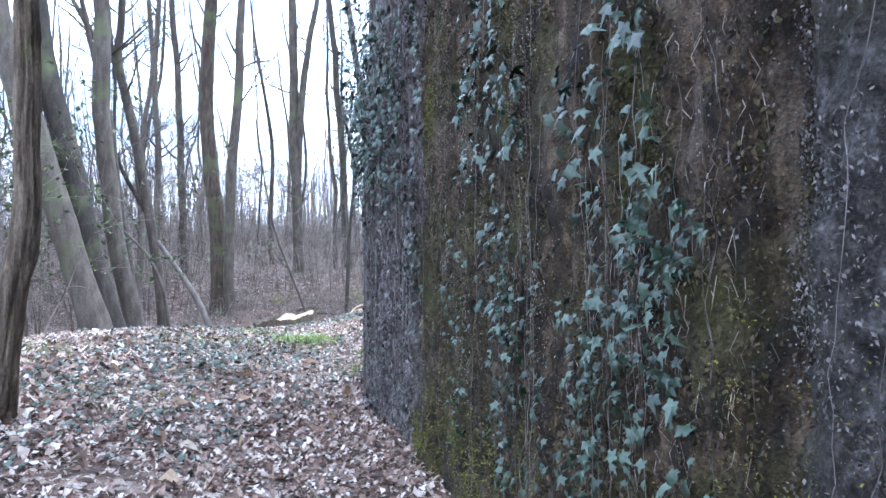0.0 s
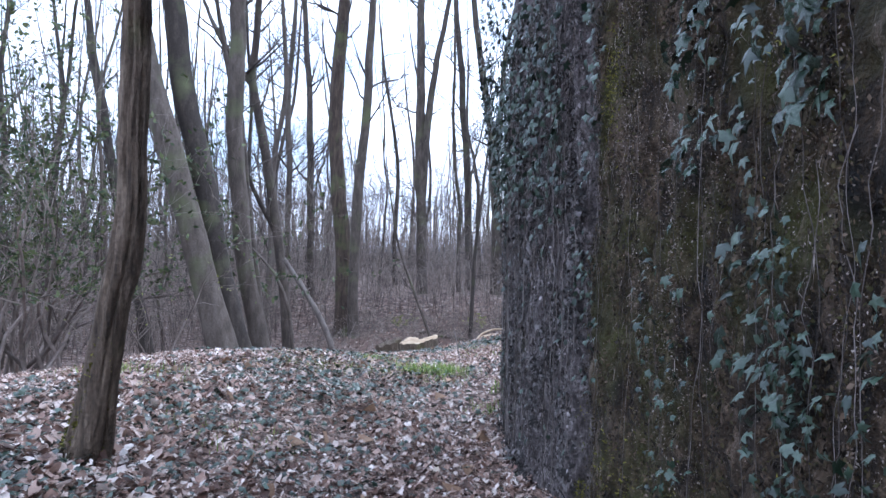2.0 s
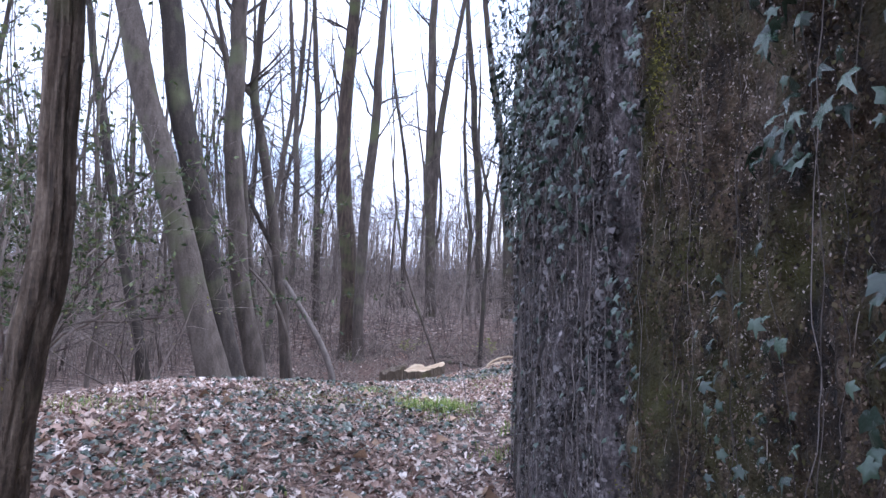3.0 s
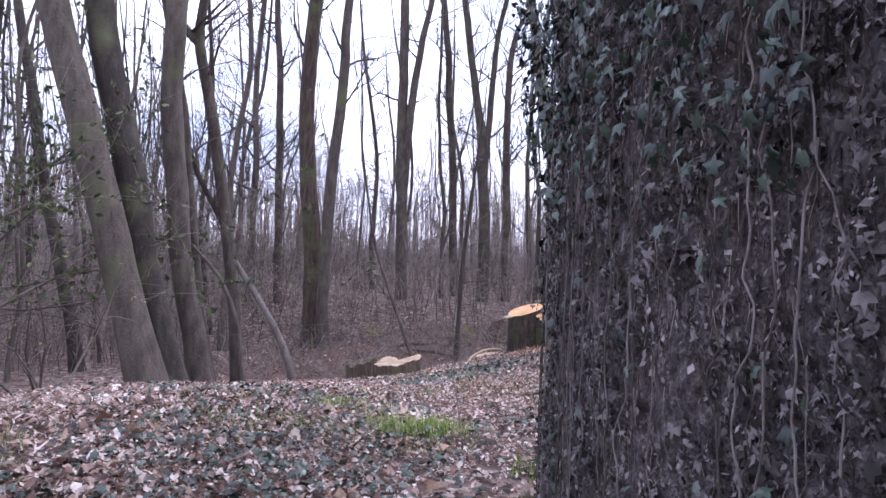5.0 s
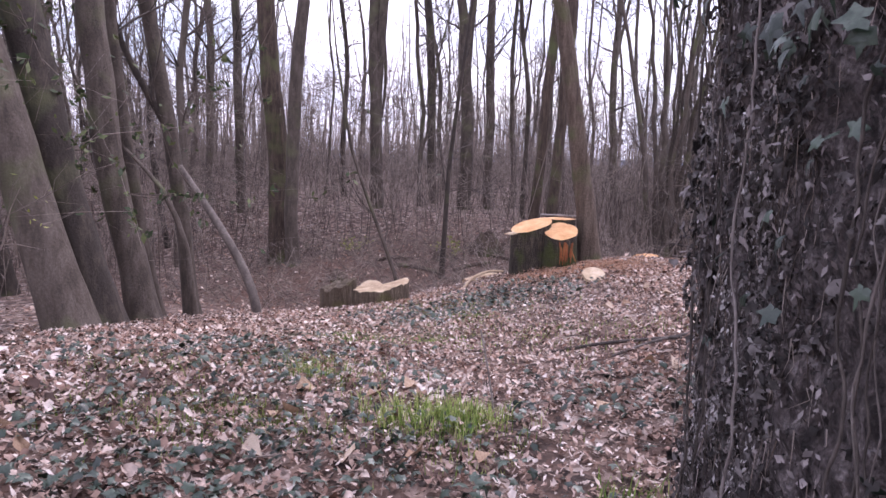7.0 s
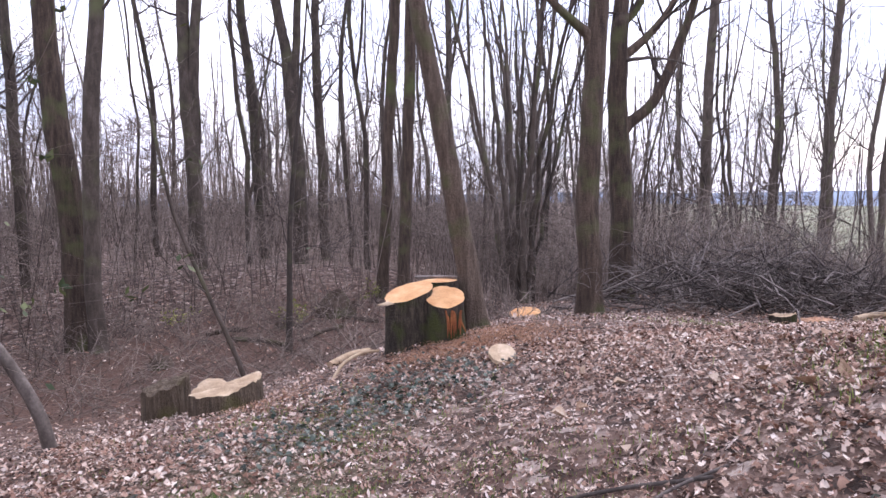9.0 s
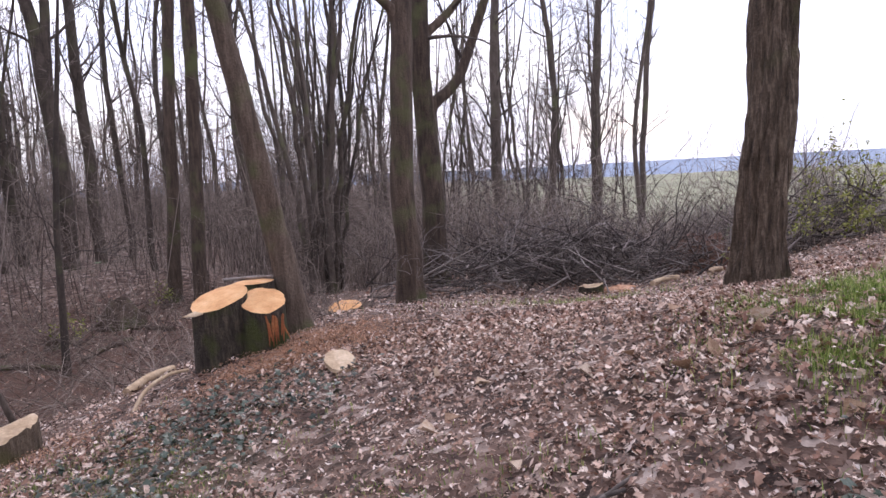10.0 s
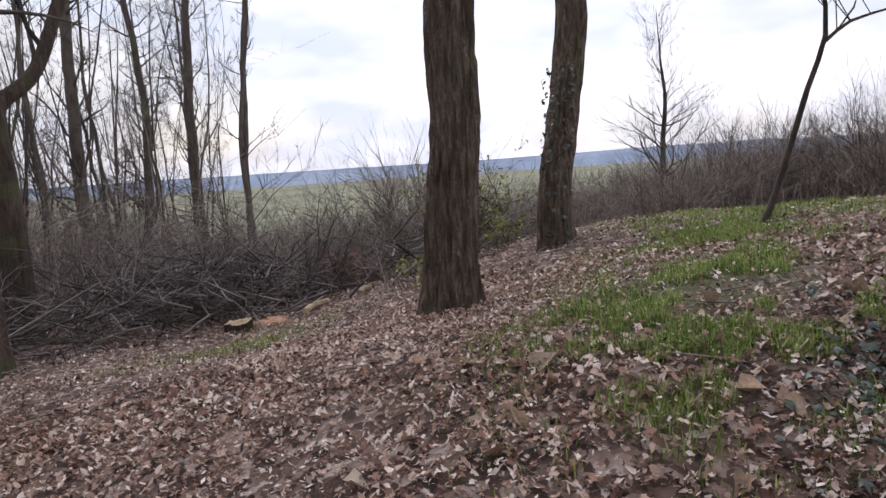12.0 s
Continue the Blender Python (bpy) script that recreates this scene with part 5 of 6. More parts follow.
# the big stump: three sawn stems on one mossy foot
bz = float(floor_z(-1.35, 15.2))
big = base_at("tree_stump", -1.35, 15.2, bz)
tagged(big, "big mossy stump of three stems with fresh orange sawn faces", "stump")
for cx, cy, top, r, tx, ty, seed, low, squash in ((-1.47, 15.12, 0.29, 0.285, 0.28, 0.26, 4, 1.2, 0.85), (-1.06, 14.95, 0.235, 0.225, 0.02, 0.45, 7, 0.85, 0.95), (-1.06, 15.45, 0.37, 0.22, 0.0, 0.03, 9, 1.0, 0.8)):
    n, rings = 44, 14
    a = np.linspace(0, 2 * np.pi, n, endpoint=False)
    shape = 1 + 0.14 * (2 * fbm(np.cos(a) * 1.6 + seed, np.sin(a) * 1.6 + seed) - 0.95)
    rows = []
    for k in range(rings + 1):
        s = k / rings
        wide = r * shape * (1.22 - 0.22 * s ** 0.5) * (1 + 0.12 * (fbm(np.cos(a) * 5 + seed, np.sin(a) * 5, k * 0.25) - 0.5))
        x, y = cx + wide * np.cos(a), cy + squash * wide * np.sin(a)
        rows.append(np.stack([x, y, top - low * (1 - s) + (tx * (x - cx) + ty * (y - cy)) * s], -1))
    g = Geo()
    i, j = np.meshgrid(np.arange(rings), np.arange(n), indexing="ij")
    g.add(np.concatenate(rows), np.stack([i * n + j, i * n + (j + 1) % n, (i + 1) * n + (j + 1) % n, (i + 1) * n + j], -1).reshape(-1, 4))
    part("bark", g, STUMP_BARK, big, "dark mossy bark", origin=big.location)
    rim = rows[-1]
    mid = rim.mean(0)
    g = Geo()
    ring = [mid + (rim - mid) * f for f in (1.03, 0.7, 0.35)]
    ring[1][:, 2] += 0.012
    ring[2][:, 2] += 0.015
    ring[0][:, 2] += 0.008
    g.add(np.vstack(ring + [mid[None] + (0, 0, 0.016)]), [(k * n + q, k * n + (q + 1) % n, (k + 1) * n + (q + 1) % n, (k + 1) * n + q) for k in range(2) for q in range(n)])
    g.add(np.vstack([ring[2], mid[None] + (0, 0, 0.016)]), [(q, (q + 1) % n, n) for q in range(n)])
    part("cut_face", g, CUT_WOOD, big, "fresh orange sawn wood", origin=big.location)
g = Geo()
for k in range(9):                         # red bleeding wood below the round cut
    x = -1.0 + 0.02 * k % 0.2 - 0.06 + rng.normal(0, 0.03)
    zt = 0.12 - abs(rng.normal(0, 0.04))
    g.tube(np.array([(x, 14.735, zt), (x + rng.normal(0, 0.01), 14.722, zt - 0.1), (x + rng.normal(0, 0.02), 14.71, zt - 0.2 - rng.random() * 0.12)]), (0.012, 0.016, 0.004), 5)
part("torn_wood", g, RED_CHIP, big, "torn reddish wood", origin=big.location)
g = Geo()
g.add([(-1.86, 15.0, 0.155), (-1.74, 14.95, 0.155), (-1.5, 14.9, 0.21), (-1.64, 15.04, 0.21), (-1.86, 15.0, 0.162), (-1.74, 14.95, 0.168), (-1.5, 14.9, 0.228), (-1.64, 15.04, 0.228)],
      [(0, 1, 5, 4), (1, 2, 6, 5), (2, 3, 7, 6), (3, 0, 4, 7), (4, 5, 6, 7), (3, 2, 1, 0)])
part("splinter", g, PALE_WOOD, big, "thin torn hinge of wood", False, big.location)
g = Geo()
g.tube(np.array([(-1.35, 15.72, 0.4), (-1.05, 15.6, 0.41), (-0.72, 15.5, 0.405)]), (0.018, 0.02, 0.012), 6, True)
tagged(part("stick", g, DEAD_BRANCH), "short barked stick lying across the big stump", "stick")

stump("tree_stump", "low wide stump with a ragged pale sawn face", -3.58, 14.7, -0.64, 0.34, (0.16, 0.12), 12, mat=BARK_MOSSY, cut=PALE_WOOD, squash=0.75, ragged=0.16, lobes=0.4)
stump("tree_stump", "old mossy brown stump by the ditch", -4.5, 15.7, -0.88, 0.27, (0.3, 0.2), 18, mat=BARK_MOSSY, cut=BARK_MOSSY, ragged=0.24, lobes=0.4, squash=0.8)
stump("tree_stump", "low stump with a fresh pale sawn face", 0.5, 17.4, -0.38, 0.24, (0.1, 0.25), 21, cut=CUT_WOOD, ragged=0.06, lobes=0.3, squash=0.8)
stump("tree_stump", "cut stump with a pale face among the brush", 4.3, 16.6, -0.42, 0.2, (0.05, -0.1), 24, cut=PALE_WOOD, ragged=0.08, lobes=0.3)
stump("tree_stump", "rotten dark stump with crumbling wood", 0.2, 8.95, -0.02, 0.26, (0.1, -0.2), 27, mat=STUMP_BARK, cut=STUMP_BARK, ragged=0.4, lobes=0.5)

disc = Geo()
slab(disc, -0.72, 13.3, float(floor_z(-0.72, 13.3)) + 0.05, 0.13, 0.035, (0.0, 0.45), 1.0, 0.3, 5)
tagged(part("wood_disc", disc, PALE_WOOD, smooth=False), "pale sawn wood disc lying on the leaves", "wood")
for cx, cy, ln, turn in ((5.6, 16.4, 0.7, 0.25), (6.4, 16.1, 0.5, 0.4), (7.6, 15.3, 1.0, 0.15), (-2.2, 15.9, 0.8, 0.9), (-4.0, 20.5, 1.4, -0.5), (-2.8, 20.9, 1.1, 0.8), (-2.2, 22, 1.3, -0.7), (-4.8, 21.5, 0.8, 0.3)):
    z = float(floor_z(cx, cy))
    r = 0.05 if cy < 17 else 0.045
    ends = [(cx + k * ln / 2 * math.cos(turn), cy + k * ln / 2 * math.sin(turn)) for k in (-1, 0, 1)]
    p = np.array([(ex, ey + 0.06 * (k == 1), float(floor_z(ex, ey)) + r * (1.3 if k == 1 else 0.8)) for k, (ex, ey) in enumerate(ends)])
    g = Geo()
    g.tube(curve_through(p, 0.1), np.full(len(curve_through(p, 0.1)), r), 9, True)
    tagged(part("log", g, PALE_WOOD if cy < 16.5 else BARK), "short cut log lying on the ground" if cy < 16.5 else "rotting brown log in the ditch", "log")

# fallen limb leaning above the ditch, and a pale arched root by the stump
g = Geo()
p = curve_through([(-5.02, 13.85, -1.15, 0.07), (-5.12, 13.85, -0.66, 0.062), (-5.36, 13.85, -0.15, 0.056), (-5.72, 13.85, 0.4, 0.05), (-6.13, 13.85, 0.96, 0.044)], 0.1)
g.tube(p[:, :3], p[:, 3], 10, True)
tagged(part("fallen_limb", g, OLD_LIMB), "weathered grey limb leaning against a tree", "branch")
g = Geo()
z = float(floor_z(-2.1, 14.9))
p = curve_through([(-2.4, 14.6, z - 0.1, 0.022), (-2.27, 14.75, z + 0.08, 0.021), (-2.05, 14.9, z + 0.17, 0.019), (-1.85, 15.0, z + 0.17, 0.016)], 0.05)
g.tube(p[:, :3], p[:, 3], 8, True)
tagged(part("branch", g, PALE_WOOD), "pale bent branch sticking up beside the stump", "branch")

# overturned root plates on the far bank
for cx, cy, s in ((-2.6, 22.5, 0.9), (-5.6, 19.6, 0.45), (-3.6, 21.6, 0.5)):
    z = float(floor_z(cx, cy))
    thing = base_at("root_plate", cx, cy, z)
    g = Geo()
    a, t = np.meshgrid(np.linspace(0, 2 * np.pi, 26, endpoint=False), np.linspace(0, np.pi / 2, 9), indexing="ij")
    rr = s * 0.5 * (0.6 + 0.9 * fbm(np.cos(a) * 2 + cx, np.sin(a) * 2 + cy, t * 2))
    v = np.stack([cx + rr * np.cos(a) * np.cos(t), cy + 0.6 * rr * np.sin(a) * np.cos(t), z - 0.05 + 1.3 * rr * np.sin(t)], -1)
    i, j = np.meshgrid(np.arange(26), np.arange(8), indexing="ij")
    g.add(v.reshape(-1, 3), np.stack([i * 9 + j, ((i + 1) % 26) * 9 + j, ((i + 1) % 26) * 9 + j + 1, i * 9 + j + 1], -1).reshape(-1, 4))
    part("earth", g, BARK, thing, "clod of dark reddish earth", origin=(cx, cy, z))
    for _ in range(9):
        g = Geo()
        a = rng.uniform(0, 6.28)
        p = np.array((cx + 0.3 * s * math.cos(a), cy + 0.15 * math.sin(a), z + 0.3 * s))
        grow(g, p, (math.cos(a), 0.5 * math.sin(a), rng.uniform(-0.2, 0.7)), s * rng.uniform(0.3, 0.6), 0.03 * s, 1, rng, -0.3, 0.7)
        part("root", g, BARK, thing, origin=(cx, cy, z))
    tagged(thing, "torn-up roots clotted with reddish earth", "roots")

# brush piles behind the crest and between the furrowed trees
def brush_pile(label, cx, cy, rx, ry, high, n, singles, seed, tilt=0.0):
    rng = np.random.default_rng(seed)
    pile = base_at("brush_pile", cx, cy, float(floor_z(cx, cy)))
    rest = Geo()
    for k in range(n):
        u, w = rng.normal(0, 0.58), rng.normal(0, 0.6)
        if abs(u) > 1.15:
            continue
        x, y = cx + u * rx - w * ry * tilt, cy + w * ry + u * rx * tilt
        hump = high * math.exp(-u * u) * math.exp(-w * w * 0.8)
        z = float(floor_z(x, y)) + rng.uniform(0.02, 0.12 + hump)
        a = rng.normal(0, 0.9) + (math.pi if rng.random() < 0.5 else 0)
        d = (math.cos(a), math.sin(a) * 0.8, rng.normal(0.12, 0.38))
        g = Geo() if k < singles else rest
        ln = rng.uniform(0.5, 1.9)
        grow(g, (x - d[0] * ln * 0.4, y - d[1] * ln * 0.4, z), d, ln, rng.uniform(0.006, 0.024), 2 if k < singles else 1, rng, -0.1, 0.6, 0.9)
        if k < singles:
            part("branch", g, DEAD_BRANCH, pile, origin=pile.location)
    tagged(part("tangle", rest, PILE_TWIG, pile, origin=pile.location), kind="stuff")
    return tagged(pile, label, "brush pile")


pile = brush_pile("long tangled heap of cut grey branches and twigs", 5.2, 18.0, 3.4, 0.95, 0.8, 640, 130, 31)
brush_pile("small heap of dark cut twigs beside a furrowed tree", 7.7, 15.0, 1.5, 0.8, 0.7, 190, 40, 32)
for x, y, dx, ln in ((3.8, 17.6, 0.5, 2.0), (6.0, 17.4, -0.7, 1.6), (5.2, 17.6, 0.3, 1.5), (7.2, 17.2, -0.4, 1.4), (6.6, 17.8, 0.8, 1.8), (4.6, 17.5, -0.5, 1.3), (4.2, 17.3, 0.9, 1.6), (7.8, 17.4, 0.5, 1.5)):
    g = Geo()
    grow(g, (x, y, float(floor_z(x, y))), (dx, rng.normal(0, 0.2), 1.0), ln, 0.026, 2, rng, 0.0, 0.4, 0.6)
    part("branch", g, DEAD_BRANCH, pile, "pale branch sticking up", origin=pile.location)
for cx, cy, s, label in ((8.2, 18.2, 1.0, "heap of reddish earth and roots behind the brush"), (4.7, 16.5, 0.38, "small heap of reddish sawdust and earth")):
    z = float(floor_z(cx, cy))
    a, t = np.meshgrid(np.linspace(0, 2 * np.pi, 40, endpoint=False), np.linspace(0, np.pi / 2, 13), indexing="ij")
    rr = s * (0.55 + 0.9 * fbm(np.cos(a) * 2.2 + cx, np.sin(a) * 2.2 + cy, t * 2.5))
    g = Geo()
    i, j = np.meshgrid(np.arange(40), np.arange(12), indexing="ij")
    g.add(np.stack([cx + rr * np.cos(a) * np.cos(t), cy + 0.7 * rr * np.sin(a) * np.cos(t), z - 0.08 + (0.75 if s > 0.5 else 0.42) * rr * np.sin(t)], -1).reshape(-1, 3),
          np.stack([i * 13 + j, ((i + 1) % 40) * 13 + j, ((i + 1) % 40) * 13 + j + 1, i * 13 + j + 1], -1).reshape(-1, 4))
    tagged(part("earth_heap", g, SOIL if s > 0.5 else SAWDUST), label, "earth heap")


# ---- shrubs ----
def shrub(label, cx, cy, height, wide, seed, leaf=None, leaves=0, stems=16, mat=TWIG_DARK, leaf_size=0.03):
    rng = np.random.default_rng(seed)
    z = float(floor_z(cx, cy))
    thing = base_at("shrub", cx, cy, z)
    tips = []
    wood = Geo()
    for _ in range(stems):
        a = rng.uniform(0, 6.28)
        out = rng.uniform(0.1, 0.9) * wide / height
        before = wood.count
        grow(wood, (cx + rng.normal(0, 0.15) * wide, cy + rng.normal(0, 0.15) * wide, z - 0.05), (math.cos(a) * out, math.sin(a) * out, 1.0), height * rng.uniform(0.6, 1.1), 0.014 + 0.004 * height, 2 if height < 2 or leaves else 1, rng, 0.05, 0.45, 0.5 if leaves else (0.7 if height < 2 else 2.2))
    pts = np.vstack(wood.v)
    tagged(part("brushwood", wood, mat, thing, origin=(cx, cy, z)), kind="stuff")
    if leaves:
        g = Geo()
        ok = pts[pts[:, 2] > z + 0.25 * height]
        for _ in range(leaves):
            p = ok[rng.integers(len(ok))] + rng.normal(0, 0.03, 3)
            n = rng.normal(0, 1, 3) + (0, 0, 0.8)
            n /= np.linalg.norm(n)
            t = np.cross(n, rng.normal(0, 1, 3))
            t /= np.linalg.norm(t)
            b = np.cross(n, t)
            s = leaf_size * rng.uniform(0.6, 1.4)
            g.add([p - t * s, p + b * s * 0.5, p + t * s, p - b * s * 0.5], [(0, 1, 2, 3)])
        tagged(part("foliage", g, leaf, thing, origin=(cx, cy, z)), kind="stuff")
    return tagged(thing, label, "shrub")


for k, (x, y, h, w, n) in enumerate(((6.6, 14.6, 1.0, 0.9, 420), (7.6, 14.9, 1.5, 1.2, 650), (8.8, 15.3, 1.4, 1.2, 420), (7.0, 13.9, 0.6, 0.8, 220), (5.4, 14.4, 0.5, 0.7, 160))):
    shrub("straggling shrub with fresh yellow-green spring leaves", x, y, h, w, 400 + k, SHOOT, n, 12)
for k, (x, y, h, w) in enumerate(((12.0, 19.2, 3.3, 2.6), (14.0, 19.6, 2.6, 2.4), (10.2, 18.4, 1.2, 1.6), (14.5, 16.0, 1.6, 2.2), (8.2, 16.6, 1.0, 1.4), (9.8, 16.4, 1.1, 1.4), (12.2, 17.6, 1.3, 1.8), (18, 14.5, 2.2, 2.4), (10.6, 21.0, 2.3, 2.4), (12.8, 22.6, 2.6, 2.6), (15.6, 21.4, 2.8, 2.6), (16.4, 18.6, 2.4, 2.4), (9.4, 22.6, 2.4, 2.4))):
    shrub("dense rounded bare shrub on the slope", x, y, h, w, 420 + k, EVERGREEN if k in (1, 4) else None, 300 if k in (1, 4) else 0, 40)
for k in range(54):
    a = radians(64 + 0.75 * k)
    d = 25 + 4 * math.sin(k * 1.7) + (k % 3) * 3
    x, y = d * math.sin(a), 9.5 + d * math.cos(a)
    shrub("bare brown thicket shrub along the meadow's edge", x, y, rng.uniform(1.8, 2.9) * (0.85 + 0.012 * k), 3.0, 550 + k, stems=36)
tree("lone bare tree beyond the meadow", [(25.7, 16.7, -1.5, 0.16), (25.7, 16.7, 1.5, 0.12), (25.6, 16.6, 3.5, 0.08), (25.6, 16.7, 5, 0.045)], BARK_GREY, 6.8, 1.8, 44, 3.3, 61)
for k, (x, y, z) in enumerate(((-8.8, 10.4, 2.5), (-10.4, 11.8, 3.0), (-9.6, 8.6, 1.4))):
    shrub("tall holly-like shrub with dark green leaves", x, y, 5.2 + 0.4 * k, 2.0, 480 + k, EVERGREEN, 5200, 13, leaf_size=0.042)
shrub("thin young shrub with a few first leaves", -6.9, 10.7, 1.9, 1.3, 486, SHOOT, 70, 5, leaf_size=0.02)
for k, (x, y) in enumerate(((-7.2, 21.6), (-2.9, 22.9), (-4.6, 20.6))):
    shrub("small fresh green shrub on the ditch bank", x + 1.2, y + 0.8, 0.6, 0.6, 490 + k, SHOOT, 160, 6)

# ivy on the second furrowed trunk
g = Geo()
for _ in range(120):
    z = rng.uniform(0.3, 2.6)
    x = 6.05 + 0.2 * max(0, z - 0.4) * 0.75
    a = rng.uniform(2.6, 4.4)
    turn = hang(rng, (math.cos(a), math.sin(a)))
    v, f = star_leaf(rng, rng.uniform(0.03, 0.055))
    g.add(v @ turn.T + np.array((x + 0.25 * math.cos(a), 12.7 + 0.25 * math.sin(a), z)) - np.array(furrowed.location), f)
tagged(part("ivy_foliage", g, IVY_MANY, furrowed, "sparse climbing ivy leaves"), kind="stuff")


# ---- ground cover ----
def leaf_field(geo, xy, size, rng, lift=0.02, tilt=0.45, curl=0.5, wide=0.42, lobed=False, plain=False):
    """Many fallen leaves at once: four rows of three points each, folded along the rib and curled."""
    n = len(xy)
    rows = np.array((0.0, 0.22, 0.42, 0.62, 1.0)) if lobed else np.array((0.0, 0.34, 0.7, 1.0))
    if plain:
        rows = np.array((0.0, 0.5, 1.0))
    k = len(rows)
    if plain:
        w = np.stack([np.full(n, 0.1), rng.uniform(0.7, 1.15, n), np.full(n, 0.1)], 1) * wide
    elif lobed:
        w = np.stack([np.full(n, 0.05), rng.uniform(0.7, 1.25, n), rng.uniform(0.3, 0.75, n), rng.uniform(0.6, 1.2, n), np.full(n, 0.04)], 1) * wide
    else:
        w = np.stack([np.full(n, 0.06), rng.uniform(0.75, 1.15, n), rng.uniform(0.5, 1.1, n), np.full(n, 0.05)], 1) * wide
    fold = rng.uniform(-0.1, 0.6, n)
    bend = rng.uniform(-curl, curl, n)
    loc = np.zeros((n, k, 3, 3))
    for c, sgn in enumerate((-1, 0, 1)):
        jit = rng.uniform(0.7, 1.25, (n, k)) if sgn else 1.0
        loc[:, :, c, 0] = sgn * w * jit
        loc[:, :, c, 1] = rows[None] - 0.5 + (0.11 * rng.normal(0, 1, (n, k)) if sgn else 0)
        loc[:, :, c, 2] = abs(sgn) * w * fold[:, None] + bend[:, None] * (rows[None] - 0.45) ** 2 + (0.07 * rng.normal(0, 1, (n, k)) if sgn else 0)
    loc *= size[:, None, None, None]
    yaw, tx, ty = rng.uniform(0, 2 * np.pi, n), rng.normal(0, tilt, n), rng.normal(0, tilt, n)
    cy, sy = np.cos(yaw)[:, None, None], np.sin(yaw)[:, None, None]
    x, y, z = loc[..., 0], loc[..., 1], loc[..., 2]
    z = z + x * np.sin(tx)[:, None, None] + y * np.sin(ty)[:, None, None]
    X, Y = x * cy - y * sy, x * sy + y * cy
    gz = floor_z(xy[:, 0], xy[:, 1]) + rng.uniform(0.0, 1.0, n) * lift + 0.25 * size * np.abs(np.sin(ty))
    V = np.stack([X + xy[:, 0][:, None, None], Y + xy[:, 1][:, None, None], z + gz[:, None, None]], -1).reshape(-1, 3)
    q = np.array([(r * 3 + c, r * 3 + c + 1, r * 3 + c + 4, r * 3 + c + 3) for r in range(k - 1) for c in range(2)])
    geo.add(V, (q[None] + 3 * k * np.arange(n)[:, None, None]).reshape(-1, 4))


def clear_of_trunk(xy):
    return xy[:, 0] < np.interp(xy[:, 1], FACE[:, 1], FACE[:, 0], left=0.9, right=9) - 0.02


rng = np.random.default_rng(21)
xy = np.vstack([np.column_stack([rng.uniform(-5, 5.2, 165000), rng.uniform(1, 14, 165000)]), np.column_stack([rng.uniform(-9.5, 9.0, 110000), rng.uniform(0.4, 25, 110000)])])
dist = np.min([np.hypot(xy[:, 0] - px, xy[:, 1] - py) for px, py in ((0, 1.5), (-0.5, 4), (-1.2, 6), (-2, 8), (-1.8, 10), (0.5, 10.6), (2.4, 11.2))], axis=0)
keep = rng.random(len(xy)) < np.clip(1.3 - dist / 8, 0.3, 1) * (1 - 0.3 * soil_amount(xy[:, 0], xy[:, 1])) * (1 - 0.72 * grass_amount(xy[:, 0], xy[:, 1]))
keep &= clear_of_trunk(xy) | (xy[:, 1] > 8.0)
keep &= fbm(xy[:, 0] * 1.3 + 5, xy[:, 1] * 1.3 + 9) + rng.normal(0, 0.12, len(xy)) > 0.33
xy = xy[keep]
big_zone = np.clip(0.72 + 0.22 * patch(xy[:, 0], xy[:, 1], 0.5, 10.2, 1.8, 1.2) + 0.4 * patch(xy[:, 0], xy[:, 1], -2.5, 5.5, 2.2, 3.2) - 0.3 * patch(xy[:, 0], xy[:, 1], -1.0, 11, 1.2, 2.2), 0.35, 1.2)
size = (0.022 + 0.07 * rng.random(len(xy)) ** 2.2) * big_zone * np.clip(0.8 + dist[keep] / 22, 0.8, 1.4)
close, away = dist[keep] < 1.7, dist[keep] > 2.8
mound = xy[:, 1] + rng.normal(0, 0.5, len(xy)) < 9.3
for here, mat, label in ((mound, LITTER_PALE, "pale curled fallen leaves covering the mound"), (~mound, LITTER, "curled brown fallen leaves covering the ground")):
    g = Geo()
    leaf_field(g, xy[close & here], size[close & here] * 0.82, rng, 0.045, 0.5, 0.9, 0.44, True)
    leaf_field(g, xy[~close & ~away & here], size[~close & ~away & here], rng, 0.04, 0.5, 0.8)
    leaf_field(g, xy[away & here], size[away & here], rng, 0.035, plain=True)
    tagged(part("leaf_litter", g, mat), label, "leaves", kind="stuff")

# broken bits of leaf, husks and chips between the leaves
n = 170000
fx, fy = rng.uniform(-6.5, 7.0, n), rng.uniform(1.0, 17.5, n)
d = np.min([np.hypot(fx - px, fy - py) for px, py in ((0, 1.5), (-0.5, 4), (-1.2, 6), (-2, 8), (-1.0, 10.5), (1.5, 10.8))], axis=0)
ok = (rng.random(n) < np.clip(1.3 - d / 7, 0.12, 1)) & ((fx < np.interp(fy, FACE[:, 1], FACE[:, 0], right=9) - 0.02) | (fy > 8))
fx, fy = fx[ok], fy[ok]
n = len(fx)
s = rng.uniform(0.006, 0.024, n)
c = np.stack([fx, fy, floor_z(fx, fy) + rng.uniform(0.01, 0.055, n)], -1)
a = rng.uniform(0, 6.28, n)
t = np.stack([np.cos(a), np.sin(a), rng.normal(0, 0.5, n)], -1) * s[:, None]
b = np.stack([-np.sin(a), np.cos(a), rng.normal(0, 0.5, n)], -1) * (s * rng.uniform(0.15, 0.7, n))[:, None]
g = Geo()
